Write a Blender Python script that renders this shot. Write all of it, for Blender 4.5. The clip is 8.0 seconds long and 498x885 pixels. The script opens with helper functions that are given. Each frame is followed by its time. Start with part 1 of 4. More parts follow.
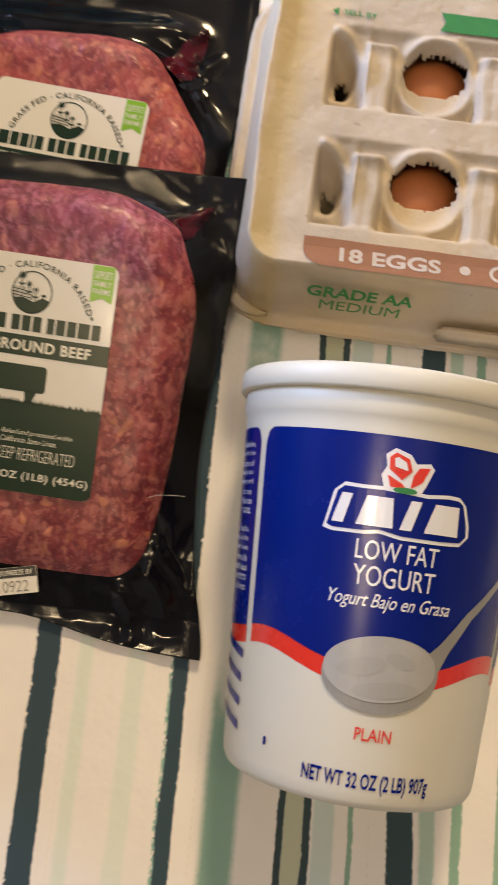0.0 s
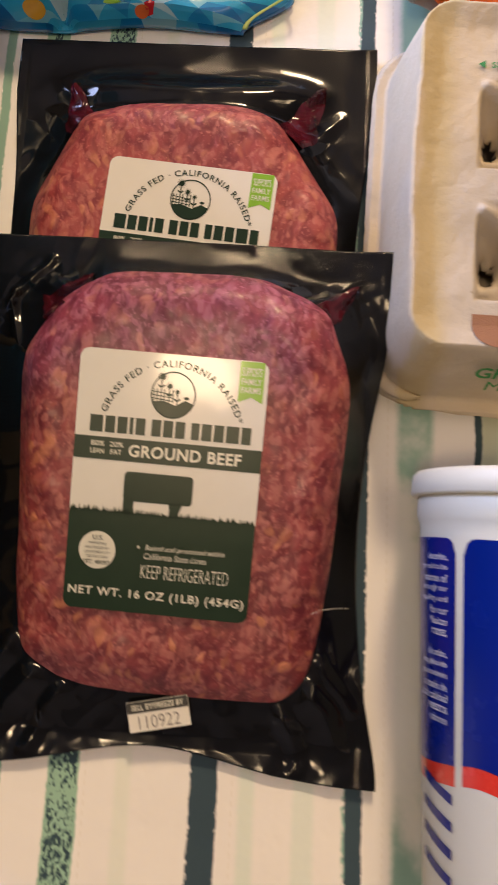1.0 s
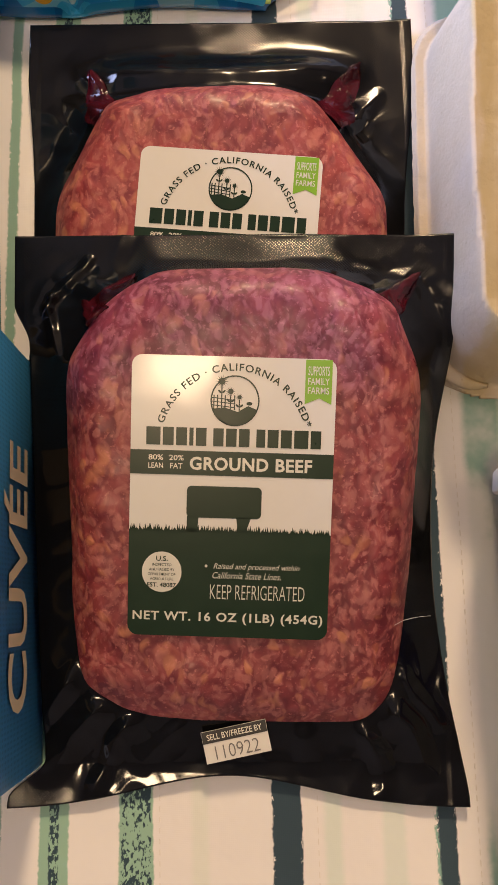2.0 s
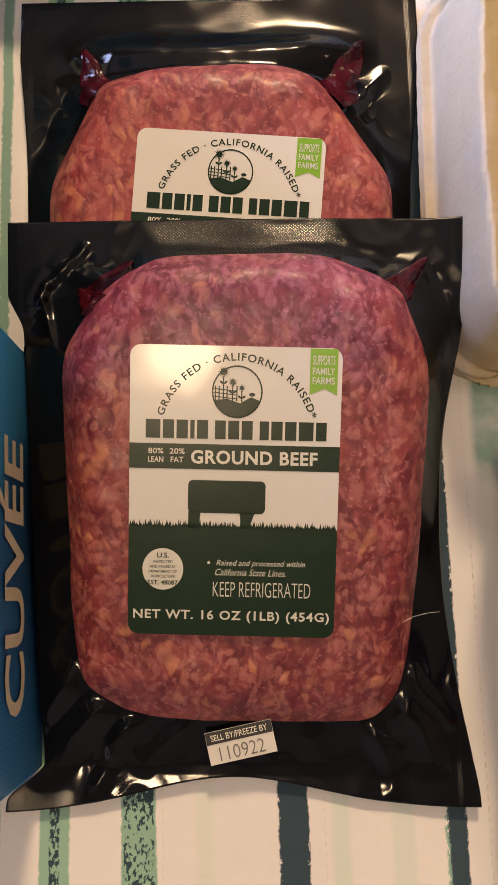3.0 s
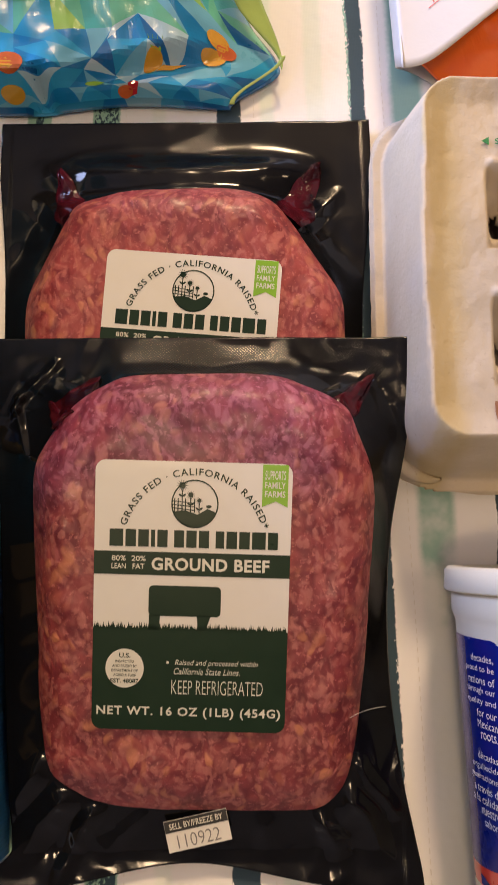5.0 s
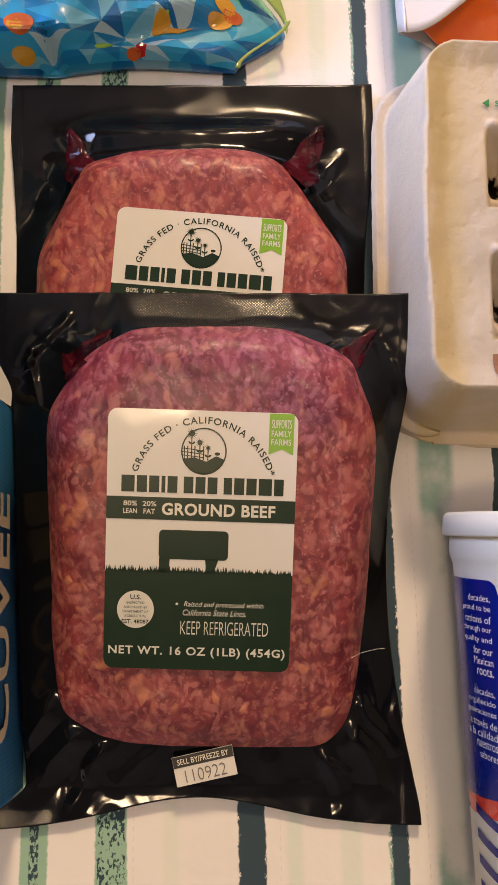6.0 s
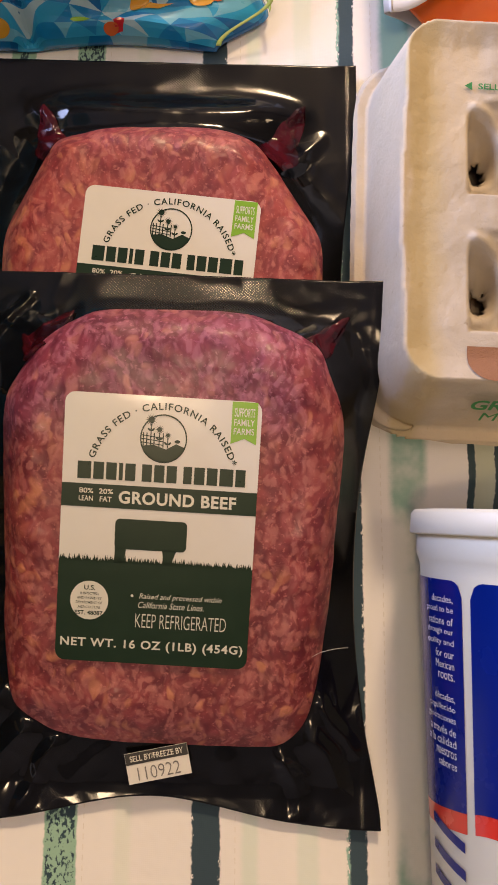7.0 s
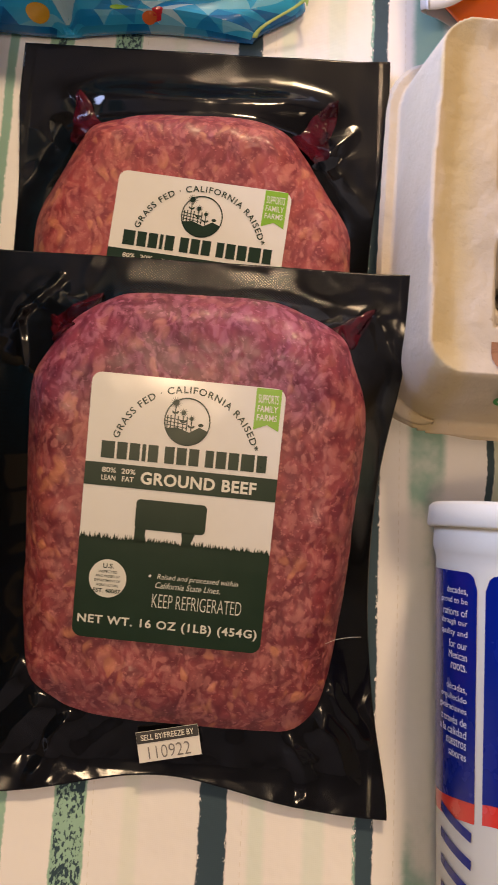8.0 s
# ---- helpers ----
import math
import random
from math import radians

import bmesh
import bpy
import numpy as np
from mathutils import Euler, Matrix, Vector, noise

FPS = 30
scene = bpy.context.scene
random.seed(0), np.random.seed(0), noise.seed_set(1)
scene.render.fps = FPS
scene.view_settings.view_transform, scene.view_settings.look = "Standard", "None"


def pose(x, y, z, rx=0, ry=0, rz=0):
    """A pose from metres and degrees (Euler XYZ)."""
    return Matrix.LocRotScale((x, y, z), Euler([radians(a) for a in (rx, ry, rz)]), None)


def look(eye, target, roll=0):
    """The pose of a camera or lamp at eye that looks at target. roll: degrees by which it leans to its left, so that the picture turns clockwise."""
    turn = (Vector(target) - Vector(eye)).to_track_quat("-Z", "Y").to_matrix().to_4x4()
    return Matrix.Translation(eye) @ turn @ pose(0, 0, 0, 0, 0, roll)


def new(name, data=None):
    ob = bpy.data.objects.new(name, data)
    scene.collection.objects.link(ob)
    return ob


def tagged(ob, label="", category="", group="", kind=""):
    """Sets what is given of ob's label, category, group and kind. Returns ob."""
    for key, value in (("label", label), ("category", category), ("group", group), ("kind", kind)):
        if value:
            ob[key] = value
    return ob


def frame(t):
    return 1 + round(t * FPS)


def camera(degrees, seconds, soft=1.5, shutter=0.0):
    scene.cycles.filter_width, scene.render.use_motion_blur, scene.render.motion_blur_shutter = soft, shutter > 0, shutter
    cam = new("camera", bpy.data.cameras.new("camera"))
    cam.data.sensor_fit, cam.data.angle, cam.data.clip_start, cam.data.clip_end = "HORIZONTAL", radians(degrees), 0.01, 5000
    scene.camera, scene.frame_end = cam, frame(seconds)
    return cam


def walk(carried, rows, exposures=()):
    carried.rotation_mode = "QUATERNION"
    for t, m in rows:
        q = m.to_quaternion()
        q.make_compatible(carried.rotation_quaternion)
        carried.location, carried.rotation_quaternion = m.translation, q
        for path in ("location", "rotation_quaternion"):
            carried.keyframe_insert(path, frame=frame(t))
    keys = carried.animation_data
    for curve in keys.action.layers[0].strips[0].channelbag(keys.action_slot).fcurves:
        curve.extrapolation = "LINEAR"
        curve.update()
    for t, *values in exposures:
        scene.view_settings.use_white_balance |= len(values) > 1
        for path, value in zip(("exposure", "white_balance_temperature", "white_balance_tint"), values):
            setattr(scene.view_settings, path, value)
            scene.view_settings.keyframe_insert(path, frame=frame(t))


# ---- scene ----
cam = camera(31.80, 8.0, shutter=0.4)
PATH = [
    (0, (0.03786, -0.07426, 0.3771), (0.0289, -0.00595, -0.01692), 3.21),
    (0.2, (0.033, -0.08098, 0.38807), (0.01423, -0.00503, -0.0042), -2.80),
    (0.5, (0.02009, -0.07218, 0.39458), (-0.00307, 0.00591, 0.00296), -5.86),
    (0.7, (0.01018, -0.06523, 0.37404), (-0.01747, 0.01752, -0.01633), -8.74),
    (1, (-0.02302, -0.04757, 0.34753), (-0.03971, 0.03085, -0.04435), -4.53),
    (1.5, (-0.0523, -0.03837, 0.33588), (-0.05857, 0.03477, -0.05733), -0.20),
    (1.7, (-0.05385, -0.04102, 0.33233), (-0.06012, 0.03341, -0.06064), -0.66),
    (2.8, (-0.06018, -0.03788, 0.31886), (-0.05994, 0.03287, -0.07484), 3.67),
    (3, (-0.05736, -0.03748, 0.31802), (-0.06128, 0.03151, -0.07597), 0.10),
    (3.5, (-0.05521, -0.03757, 0.31982), (-0.06154, 0.03323, -0.07382), -1.84),
    (3.8, (-0.04937, -0.02537, 0.33152), (-0.05305, 0.05158, -0.06099), 0.45),
    (4, (-0.04307, -0.00933, 0.34901), (-0.05115, 0.07256, -0.04244), -2.52),
    (4.5, (-0.04323, -0.00521, 0.34567), (-0.04847, 0.07736, -0.04568), -0.28),
    (4.7, (-0.04646, -0.00713, 0.34248), (-0.0483, 0.07596, -0.04879), 2.22),
    (5.8, (-0.04917, -0.02781, 0.35341), (-0.04646, 0.0472, -0.03948), 5.80),
    (6, (-0.05293, -0.0279, 0.35302), (-0.04785, 0.04692, -0.03988), 7.69),
    (6.5, (-0.05137, -0.02852, 0.34928), (-0.04659, 0.04498, -0.04388), 8.04),
    (7, (-0.03705, -0.02675, 0.34229), (-0.03492, 0.04567, -0.05109), 7.09),
    (7.5, (-0.03445, -0.03253, 0.34026), (-0.03349, 0.03984, -0.05313), 7.41),
    (8, (-0.03974, -0.0328, 0.34451), (-0.04345, 0.03941, -0.04891), 4.79),
]
walk(cam, [(t, look(eye, target, roll)) for t, eye, target, roll in PATH],
     exposures=[(0.0, 0.0, 6350, -3), (0.7, 0.0, 6400, 0), (1.3, 0.0, 6450, 7), (8.0, 0.0, 6450, 7)])

# ---- light ----
WARM, COOL = (1.0, 0.69, 0.42), (0.54, 0.605, 1.0)
world = bpy.data.worlds.new("world")
scene.world = world
world.use_nodes = True
world.node_tree.nodes["Background"].inputs[0].default_value = (0.55, 0.7, 1.0, 1)
world.node_tree.nodes["Background"].inputs[1].default_value = 0.4


def area(name, eye, target, w, h, power, colour):
    data = bpy.data.lights.new(name, "AREA")
    data.shape, data.size, data.size_y, data.energy, data.color = "RECTANGLE", w, h, power, colour
    ob = new(name, data)
    ob.matrix_world = look(eye, target)
    return ob


area("wall_lamp_light", (0.02, 1.72, 1.34), (0.0, 0.05, 0.0), 0.24, 0.24, 35.0, WARM)
# unseen warm fill, added on the right to brighten the blue box's side
area("box_fill_light", (0.55, 0.10, 1.45), (0.0, 0.05, 0.0), 0.16, 0.16, 1.8, WARM)
area("ceiling_bulb_light", (-0.20, -0.38, 1.50), (-0.05, 0.0, 0.0), 0.14, 0.14, 5.6, WARM)
area("window_light", (-1.72, 0.80, 0.64), (0.0, 0.0, 0.0), 1.0, 1.0, 78.0, COOL)



# ---- materials ----
class Net:
    """A node material in the making: short ways to add nodes and links."""

    def __init__(self, name):
        self.mat = bpy.data.materials.new(name)
        self.mat.use_nodes = True
        self.tree = self.mat.node_tree
        self.shader = self.tree.nodes["Principled BSDF"]
        self.coord = self.node("ShaderNodeTexCoord").outputs["Object"]

    def node(self, kind, **props):
        n = self.tree.nodes.new(kind)
        for key, value in props.items():
            setattr(n, key, value)
        return n

    def put(self, socket, value):
        if isinstance(value, bpy.types.NodeSocket):
            self.tree.links.new(value, socket)
        else:
            socket.default_value = value

    def math(self, op, a, b=0.0, c=0.0):
        n = self.node("ShaderNodeMath", operation=op)
        for s, v in zip(n.inputs, (a, b, c)):
            self.put(s, v)
        return n.outputs[0]

    def mix(self, f, a, b):
        n = self.node("ShaderNodeMix", data_type="RGBA")
        for s, v in zip((n.inputs[0], n.inputs[6], n.inputs[7]), (f, a, b)):
            self.put(s, (*v, 1) if isinstance(v, tuple) and len(v) == 3 else v)
        return n.outputs[2]

    def step(self, x, lo, hi, a=0.0, b=1.0):
        n = self.node("ShaderNodeMapRange", interpolation_type="SMOOTHSTEP")
        for s, v in zip(n.inputs, (x, lo, hi, a, b)):
            self.put(s, v)
        return n.outputs[0]

    def noise(self, scale, detail=3.0, rough=0.55, where=None, distortion=0.0):
        n = self.node("ShaderNodeTexNoise")
        self.put(n.inputs["Vector"], where or self.coord)
        for key, v in (("Scale", scale), ("Detail", detail), ("Roughness", rough), ("Distortion", distortion)):
            n.inputs[key].default_value = v
        return n

    def cells(self, scale, where=None, feature="F1", rand=1.0):
        n = self.node("ShaderNodeTexVoronoi", feature=feature)
        self.put(n.inputs["Vector"], where or self.coord)
        n.inputs["Scale"].default_value, n.inputs["Randomness"].default_value = scale, rand
        return n

    def stretch(self, sx, sy, sz, rz=0.0):
        n = self.node("ShaderNodeMapping")
        self.put(n.inputs[0], self.coord)
        n.inputs["Scale"].default_value = (sx, sy, sz)
        n.inputs["Rotation"].default_value = (0, 0, radians(rz))
        return n.outputs[0]

    def bump(self, height, distance, strength=1.0, normal=None):
        n = self.node("ShaderNodeBump")
        self.put(n.inputs["Height"], height)
        n.inputs["Distance"].default_value, n.inputs["Strength"].default_value = distance, strength
        if normal:
            self.put(n.inputs["Normal"], normal)
        return n.outputs[0]

    def end(self, **sockets):
        for key, v in sockets.items():
            s = self.shader.inputs[key.replace("_", " ")]
            self.put(s, (*v, 1) if isinstance(v, tuple) and len(v) == 3 and s.type == "RGBA" else v)
        return self.mat


def plain(name, colour, rough=0.5, vary=0.08, scale=90.0, bump=0.0, coat=0.0, gloss=0.5):
    n = Net(name)
    t = n.noise(scale, 4).outputs["Fac"]
    dark, light = tuple(c * (1 - vary) for c in colour), tuple(min(1, c * (1 + vary)) for c in colour)
    more = {"Normal": n.bump(n.noise(scale * 8, 2).outputs["Fac"], bump)} if bump else {}
    return n.end(Base_Color=n.mix(t, dark, light), Roughness=n.step(t, 0.2, 0.8, rough * 0.9, min(1, rough * 1.1)), Coat_Weight=coat, Coat_Roughness=0.08, Specular_IOR_Level=gloss, **more)


def meat_material(name, shift, tone, purple):
    """Coarsely ground meat: soft lumps of red, pink and peach fat, with a purple tinge towards its upper end."""
    n = Net(name)
    warp = n.noise(70, 2)
    v = n.node("ShaderNodeVectorMath", operation="MULTIPLY_ADD")
    n.put(v.inputs[0], warp.outputs["Color"])
    v.inputs[1].default_value = (0.010, 0.010, 0.010)
    n.put(v.inputs[2], n.coord)
    m = n.node("ShaderNodeMapping")
    n.put(m.inputs[0], v.outputs[0])
    m.inputs["Location"].default_value, m.inputs["Scale"].default_value = (shift, shift * 2, 0), (1.25, 0.85, 1.0)
    where = m.outputs[0]
    lumps = n.cells(230, where, "SMOOTH_F1")
    grains = n.cells(420, where, "SMOOTH_F1")
    for c in (lumps, grains):
        c.inputs["Smoothness"].default_value = 1.0
    a, b = n.node("ShaderNodeSeparateColor"), n.node("ShaderNodeSeparateColor")
    n.put(a.inputs[0], lumps.outputs["Color"])
    n.put(b.inputs[0], grains.outputs["Color"])
    broad = n.noise(26, 3).outputs["Fac"]
    soft = n.noise(170, 3, 0.5, where).outputs["Fac"]
    fibre = n.noise(480, 3, 0.55, where).outputs["Fac"]
    deep, mid, pink, fat_col = tone
    col = n.mix(n.step(n.math("MULTIPLY_ADD", soft, 0.8, n.math("MULTIPLY", a.outputs[0], 0.35)), 0.36, 0.70), deep, mid)
    col = n.mix(n.step(broad, 0.45, 0.70, 0, 0.5), col, tuple(c * 0.75 for c in deep))
    col = n.mix(n.step(n.math("MULTIPLY_ADD", fibre, 0.6, n.math("MULTIPLY", b.outputs[0], 0.45)), 0.44, 0.70, 0, 0.70), col, pink)
    sinew = n.math("MULTIPLY", n.step(a.outputs[1], 0.55, 0.80), n.step(n.noise(60, 2).outputs["Fac"], 0.40, 0.60))
    col = n.mix(n.math("MULTIPLY", sinew, 0.45), col, pink)
    fat = n.math("MULTIPLY", n.step(n.math("MULTIPLY_ADD", a.outputs[2], 0.5, n.math("MULTIPLY", soft, 0.5)), 0.52, 0.72), n.step(n.noise(48, 3).outputs["Fac"], 0.40, 0.62, 0.25, 1.0))
    col = n.mix(n.math("MULTIPLY", fat, 0.62), col, fat_col)
    # crevices between lumps: their shade is put into the colour as darker red
    crevice_shade = n.math("MULTIPLY", n.step(lumps.outputs["Distance"], 0.34, 0.62), n.step(broad, 0.35, 0.6, 0.3, 1.0))
    col = n.mix(n.math("MULTIPLY", crevice_shade, 0.30), col, tuple(c * 0.55 for c in deep))
    col = n.mix(n.step(n.noise(650, 2).outputs["Fac"], 0.58, 0.72, 0.0, 0.42), col, tuple(min(1, c * 1.35) for c in pink))
    sep = n.node("ShaderNodeSeparateXYZ")
    n.put(sep.inputs[0], n.coord)
    # purple grows towards the upper end, along a wandering line
    wavy_height = n.math("MULTIPLY_ADD", n.math("SUBTRACT", broad, 0.5), 0.11, sep.outputs[1])
    tinge = n.node("ShaderNodeMix", data_type="RGBA", blend_type="MULTIPLY")
    n.put(tinge.inputs[0], n.step(wavy_height, 0.026, 0.070, 0, purple))
    n.put(tinge.inputs[6], col)
    tinge.inputs[7].default_value = (0.92, 0.92, 1.85, 1)
    col = tinge.outputs[2]
    h = n.math("ADD", n.math("MULTIPLY", lumps.outputs["Distance"], -1.0), n.math("MULTIPLY", grains.outputs["Distance"], -0.4))
    nrm = n.bump(n.math("MULTIPLY_ADD", soft, 0.8, h), 0.0008, 0.5)
    crease = n.step(n.math("ABSOLUTE", n.math("SUBTRACT", n.noise(95, 2, 0.5, None, 1.0).outputs["Fac"], 0.5)), 0.018, 0.0)
    film = n.bump(n.math("MULTIPLY_ADD", crease, 0.25, n.noise(45, 3, 0.5).outputs["Fac"]), 0.0011, 0.7)
    return n.end(Base_Color=col, Roughness=0.5, Normal=nrm, Coat_Weight=0.13, Coat_Roughness=0.22, Coat_Normal=film)


def black_film():
    """Glossy black plastic, with a stamped seal of dots along its upper edge."""
    n = Net("black_film")
    sep = n.node("ShaderNodeSeparateXYZ")
    n.put(sep.inputs[0], n.coord)
    k = 2 * math.pi / 0.0012
    dots = n.math("MULTIPLY", n.math("SINE", n.math("MULTIPLY", sep.outputs[0], k)),
                  n.math("SINE", n.math("MULTIPLY", sep.outputs[1], k)))
    edge = n.math("MULTIPLY", n.math("MAXIMUM", n.step(sep.outputs[1], 0.0845, 0.0855), n.step(sep.outputs[1], -0.092, -0.094)), n.step(n.noise(18, 2).outputs["Fac"], 0.46, 0.66, 0.06, 1.0))
    rim = n.math("MULTIPLY", n.step(n.math("ABSOLUTE", n.math("SUBTRACT", n.math("ABSOLUTE", sep.outputs[0]), 0.0745)), 0.0012, 0.0006), 0.6)
    seal = n.math("MULTIPLY", dots, n.math("MAXIMUM", edge, rim))
    wav = n.noise(20, 2.0, 0.5, n.stretch(1, 0.6, 1, -25), 0.8).outputs["Fac"]
    b = n.bump(wav, 0.0008, 0.6)
    b = n.bump(seal, 0.00006, 1.0, b)
    dust = n.noise(700, 2).outputs["Fac"]
    return n.end(Base_Color=n.mix(n.step(dust, 0.62, 0.8, 0, 0.4), (0.004, 0.004, 0.0045), (0.010, 0.0095, 0.009)), Roughness=n.step(wav, 0.3, 0.7, 0.09, 0.17), Normal=b, Specular_IOR_Level=0.31)


STRIPES = [  # place across the cloth, width, colour, how speckled, softness
    (-0.130, 0.0105, (0.30, 0.50, 0.38), 0.0, 0.0008), (-0.130, 0.0035, (0.017, 0.048, 0.072), 0.75, 0.0006),
    (-0.101, 0.0120, (0.30, 0.50, 0.38), 0.0, 0.0008), (-0.101, 0.0105, (0.017, 0.048, 0.072), 0.95, 0.0006),
    (-0.078, 0.006, (0.78, 0.80, 0.73), 0.0, 0.003), (-0.0475, 0.0105, (0.017, 0.048, 0.072), 0.25, 0.0007),
    (-0.031, 0.006, (0.72, 0.78, 0.71), 0.0, 0.003), (-0.0095, 0.008, (0.74, 0.79, 0.73), 0.0, 0.003),
    (0.0094, 0.0068, (0.019, 0.052, 0.078), 0.35, 0.0007), (0.0058, 0.0012, (0.25, 0.45, 0.38), 0.7, 0.0009),
    (0.0315, 0.014, (0.20, 0.40, 0.32), 2.0, 0.004), (0.0575, 0.0032, (0.020, 0.050, 0.060), 0.2, 0.0006),
    (0.063, 0.008, (0.50, 0.53, 0.40), 0.0, 0.001), (0.0685, 0.0034, (0.020, 0.050, 0.060), 0.35, 0.0006),
    (0.0755, 0.009, (0.58, 0.68, 0.66), 0.0, 0.002), (0.087, 0.0022, (0.25, 0.42, 0.33), 0.3, 0.0006),
    (0.1075, 0.0105, (0.020, 0.055, 0.070), 0.2, 0.0007), (0.118, 0.006, (0.45, 0.60, 0.52), 0.3, 0.0015),
    (0.129, 0.004, (0.25, 0.42, 0.33), 0.4, 0.001)]
SEAMS = (-0.0925, -0.0365, 0.0205, 0.095)


def cloth_material():
    n = Net("striped_cotton")
    sep = n.node("ShaderNodeSeparateXYZ")
    n.put(sep.inputs[0], n.coord)
    wob = n.noise(35, 4).outputs["Fac"]
    u = n.math("MULTIPLY_ADD", sep.outputs[1], 0.088, sep.outputs[0])
    u = n.math("WRAP", u, 0.140, -0.140)
    raw = u
    u = n.math("MULTIPLY_ADD", n.math("SUBTRACT", wob, 0.5), 0.0022, u)
    u = n.math("MULTIPLY_ADD", n.math("SUBTRACT", n.noise(600, 2).outputs["Fac"], 0.5), 0.0012, u)
    specks = n.noise(900, 3, 0.6, n.stretch(1, 0.55, 1)).outputs["Fac"]
    patches = n.noise(60, 3).outputs["Fac"]
    col = n.mix(n.noise(14, 3).outputs["Fac"], (0.81, 0.78, 0.75), (0.87, 0.85, 0.83))
    for at, wide, colour, speck, soft in STRIPES:
        d = n.math("ABSOLUTE", n.math("SUBTRACT", u, at))
        f = n.step(d, wide / 2 + soft / 2, wide / 2 - soft / 2)
        if speck > 1:
            faded = n.math("MULTIPLY_ADD", n.math("SUBTRACT", n.noise(40, 4).outputs["Fac"], 0.5), 0.10, n.math("ABSOLUTE", n.math("ADD", sep.outputs[1], 0.050)))
            f = n.math("MULTIPLY", f, n.step(faded, 0.050, 0.085, 0.15, 0.9))
        elif speck:
            keep = n.step(n.math("MULTIPLY_ADD", patches, 0.45, specks), 0.50 + 0.22 * speck, 0.56 + 0.22 * speck)
            f = n.math("MULTIPLY", f, keep if speck > 0.6 else n.step(n.math("MULTIPLY_ADD", keep, 1.0, n.step(d, wide / 2, wide / 2 * (1 - speck))), 0.2, 0.9))
        col = n.mix(n.math("MULTIPLY", f, 0.985), col, colour)
    kx, ky = 2 * math.pi / 0.0007, 2 * math.pi / 0.0007
    weave = n.math("ADD", n.math("SINE", n.math("MULTIPLY", raw, kx)), n.math("SINE", n.math("MULTIPLY", sep.outputs[1], ky)))
    col = n.mix(n.step(weave, -2, 2, 0.012, 0.0), col, (0.45, 0.42, 0.38))
    b = n.bump(n.noise(22, 4).outputs["Fac"], 0.004, 0.5, n.bump(weave, 0.00001, 0.3))
    return n.end(Base_Color=col, Roughness=0.85, Normal=b, Sheen_Weight=0.1)


def pulp_material():
    n = Net("moulded_pulp")
    blot = n.noise(30, 5, 0.6).outputs["Fac"]
    fibre = n.noise(500, 4, 0.65, n.stretch(1, 0.4, 1, 30)).outputs["Fac"]
    col = n.mix(n.step(blot, 0.3, 0.7), (0.44, 0.38, 0.295), (0.54, 0.475, 0.385))
    col = n.mix(n.step(fibre, 0.62, 0.74, 0, 0.35), col, (0.33, 0.28, 0.22))
    col = n.mix(n.step(n.noise(260, 2).outputs["Fac"], 0.70, 0.76, 0, 0.5), col, (0.28, 0.22, 0.16))
    col = n.mix(n.step(n.noise(17, 3, 0.5, n.stretch(1.6, 0.7, 1)).outputs["Fac"], 0.44, 0.66, 0, 0.55), col, (0.58, 0.46, 0.28))
    sep = n.node("ShaderNodeSeparateXYZ")
    n.put(sep.inputs[0], n.coord)
    # olive yellow band of uneven width along the lid's left gutter
    at = n.math("MULTIPLY_ADD", n.math("SUBTRACT", n.noise(34, 3).outputs["Fac"], 0.5), 0.012, sep.outputs[0])
    gutter_band = n.math("MULTIPLY", n.step(at, 0.0125, 0.0150), n.step(at, 0.030, 0.021))
    col = n.mix(n.math("MULTIPLY", gutter_band, 0.6), col, (0.46, 0.36, 0.16))
    b = n.bump(n.noise(420, 4, 0.7).outputs["Fac"], 0.0006, 0.6)
    b = n.bump(n.noise(70, 4).outputs["Fac"], 0.0016, 0.5, b)
    return n.end(Base_Color=col, Roughness=0.93, Normal=b)


def carton_blue():
    n = Net("blue_printed_card")
    sep = n.node("ShaderNodeSeparateXYZ")
    n.put(sep.inputs[0], n.coord)
    k = 2 * math.pi / 0.0034
    dots = n.math("MULTIPLY", n.math("SINE", n.math("MULTIPLY", n.math("ADD", sep.outputs[1], sep.outputs[2]), k)),
                  n.math("SINE", n.math("MULTIPLY", n.math("SUBTRACT", sep.outputs[1], sep.outputs[2]), k)))
    wear = n.noise(40, 4).outputs["Fac"]
    col = n.mix(n.step(dots, 0.1, 0.6), (0.045, 0.26, 0.55), (0.022, 0.165, 0.38))
    col = n.mix(n.step(wear, 0.5, 0.8, 0, 0.25), col, (0.06, 0.25, 0.45))
    return n.end(Base_Color=col, Roughness=0.38, Normal=n.bump(n.noise(160, 3).outputs["Fac"], 0.0005, 0.3))


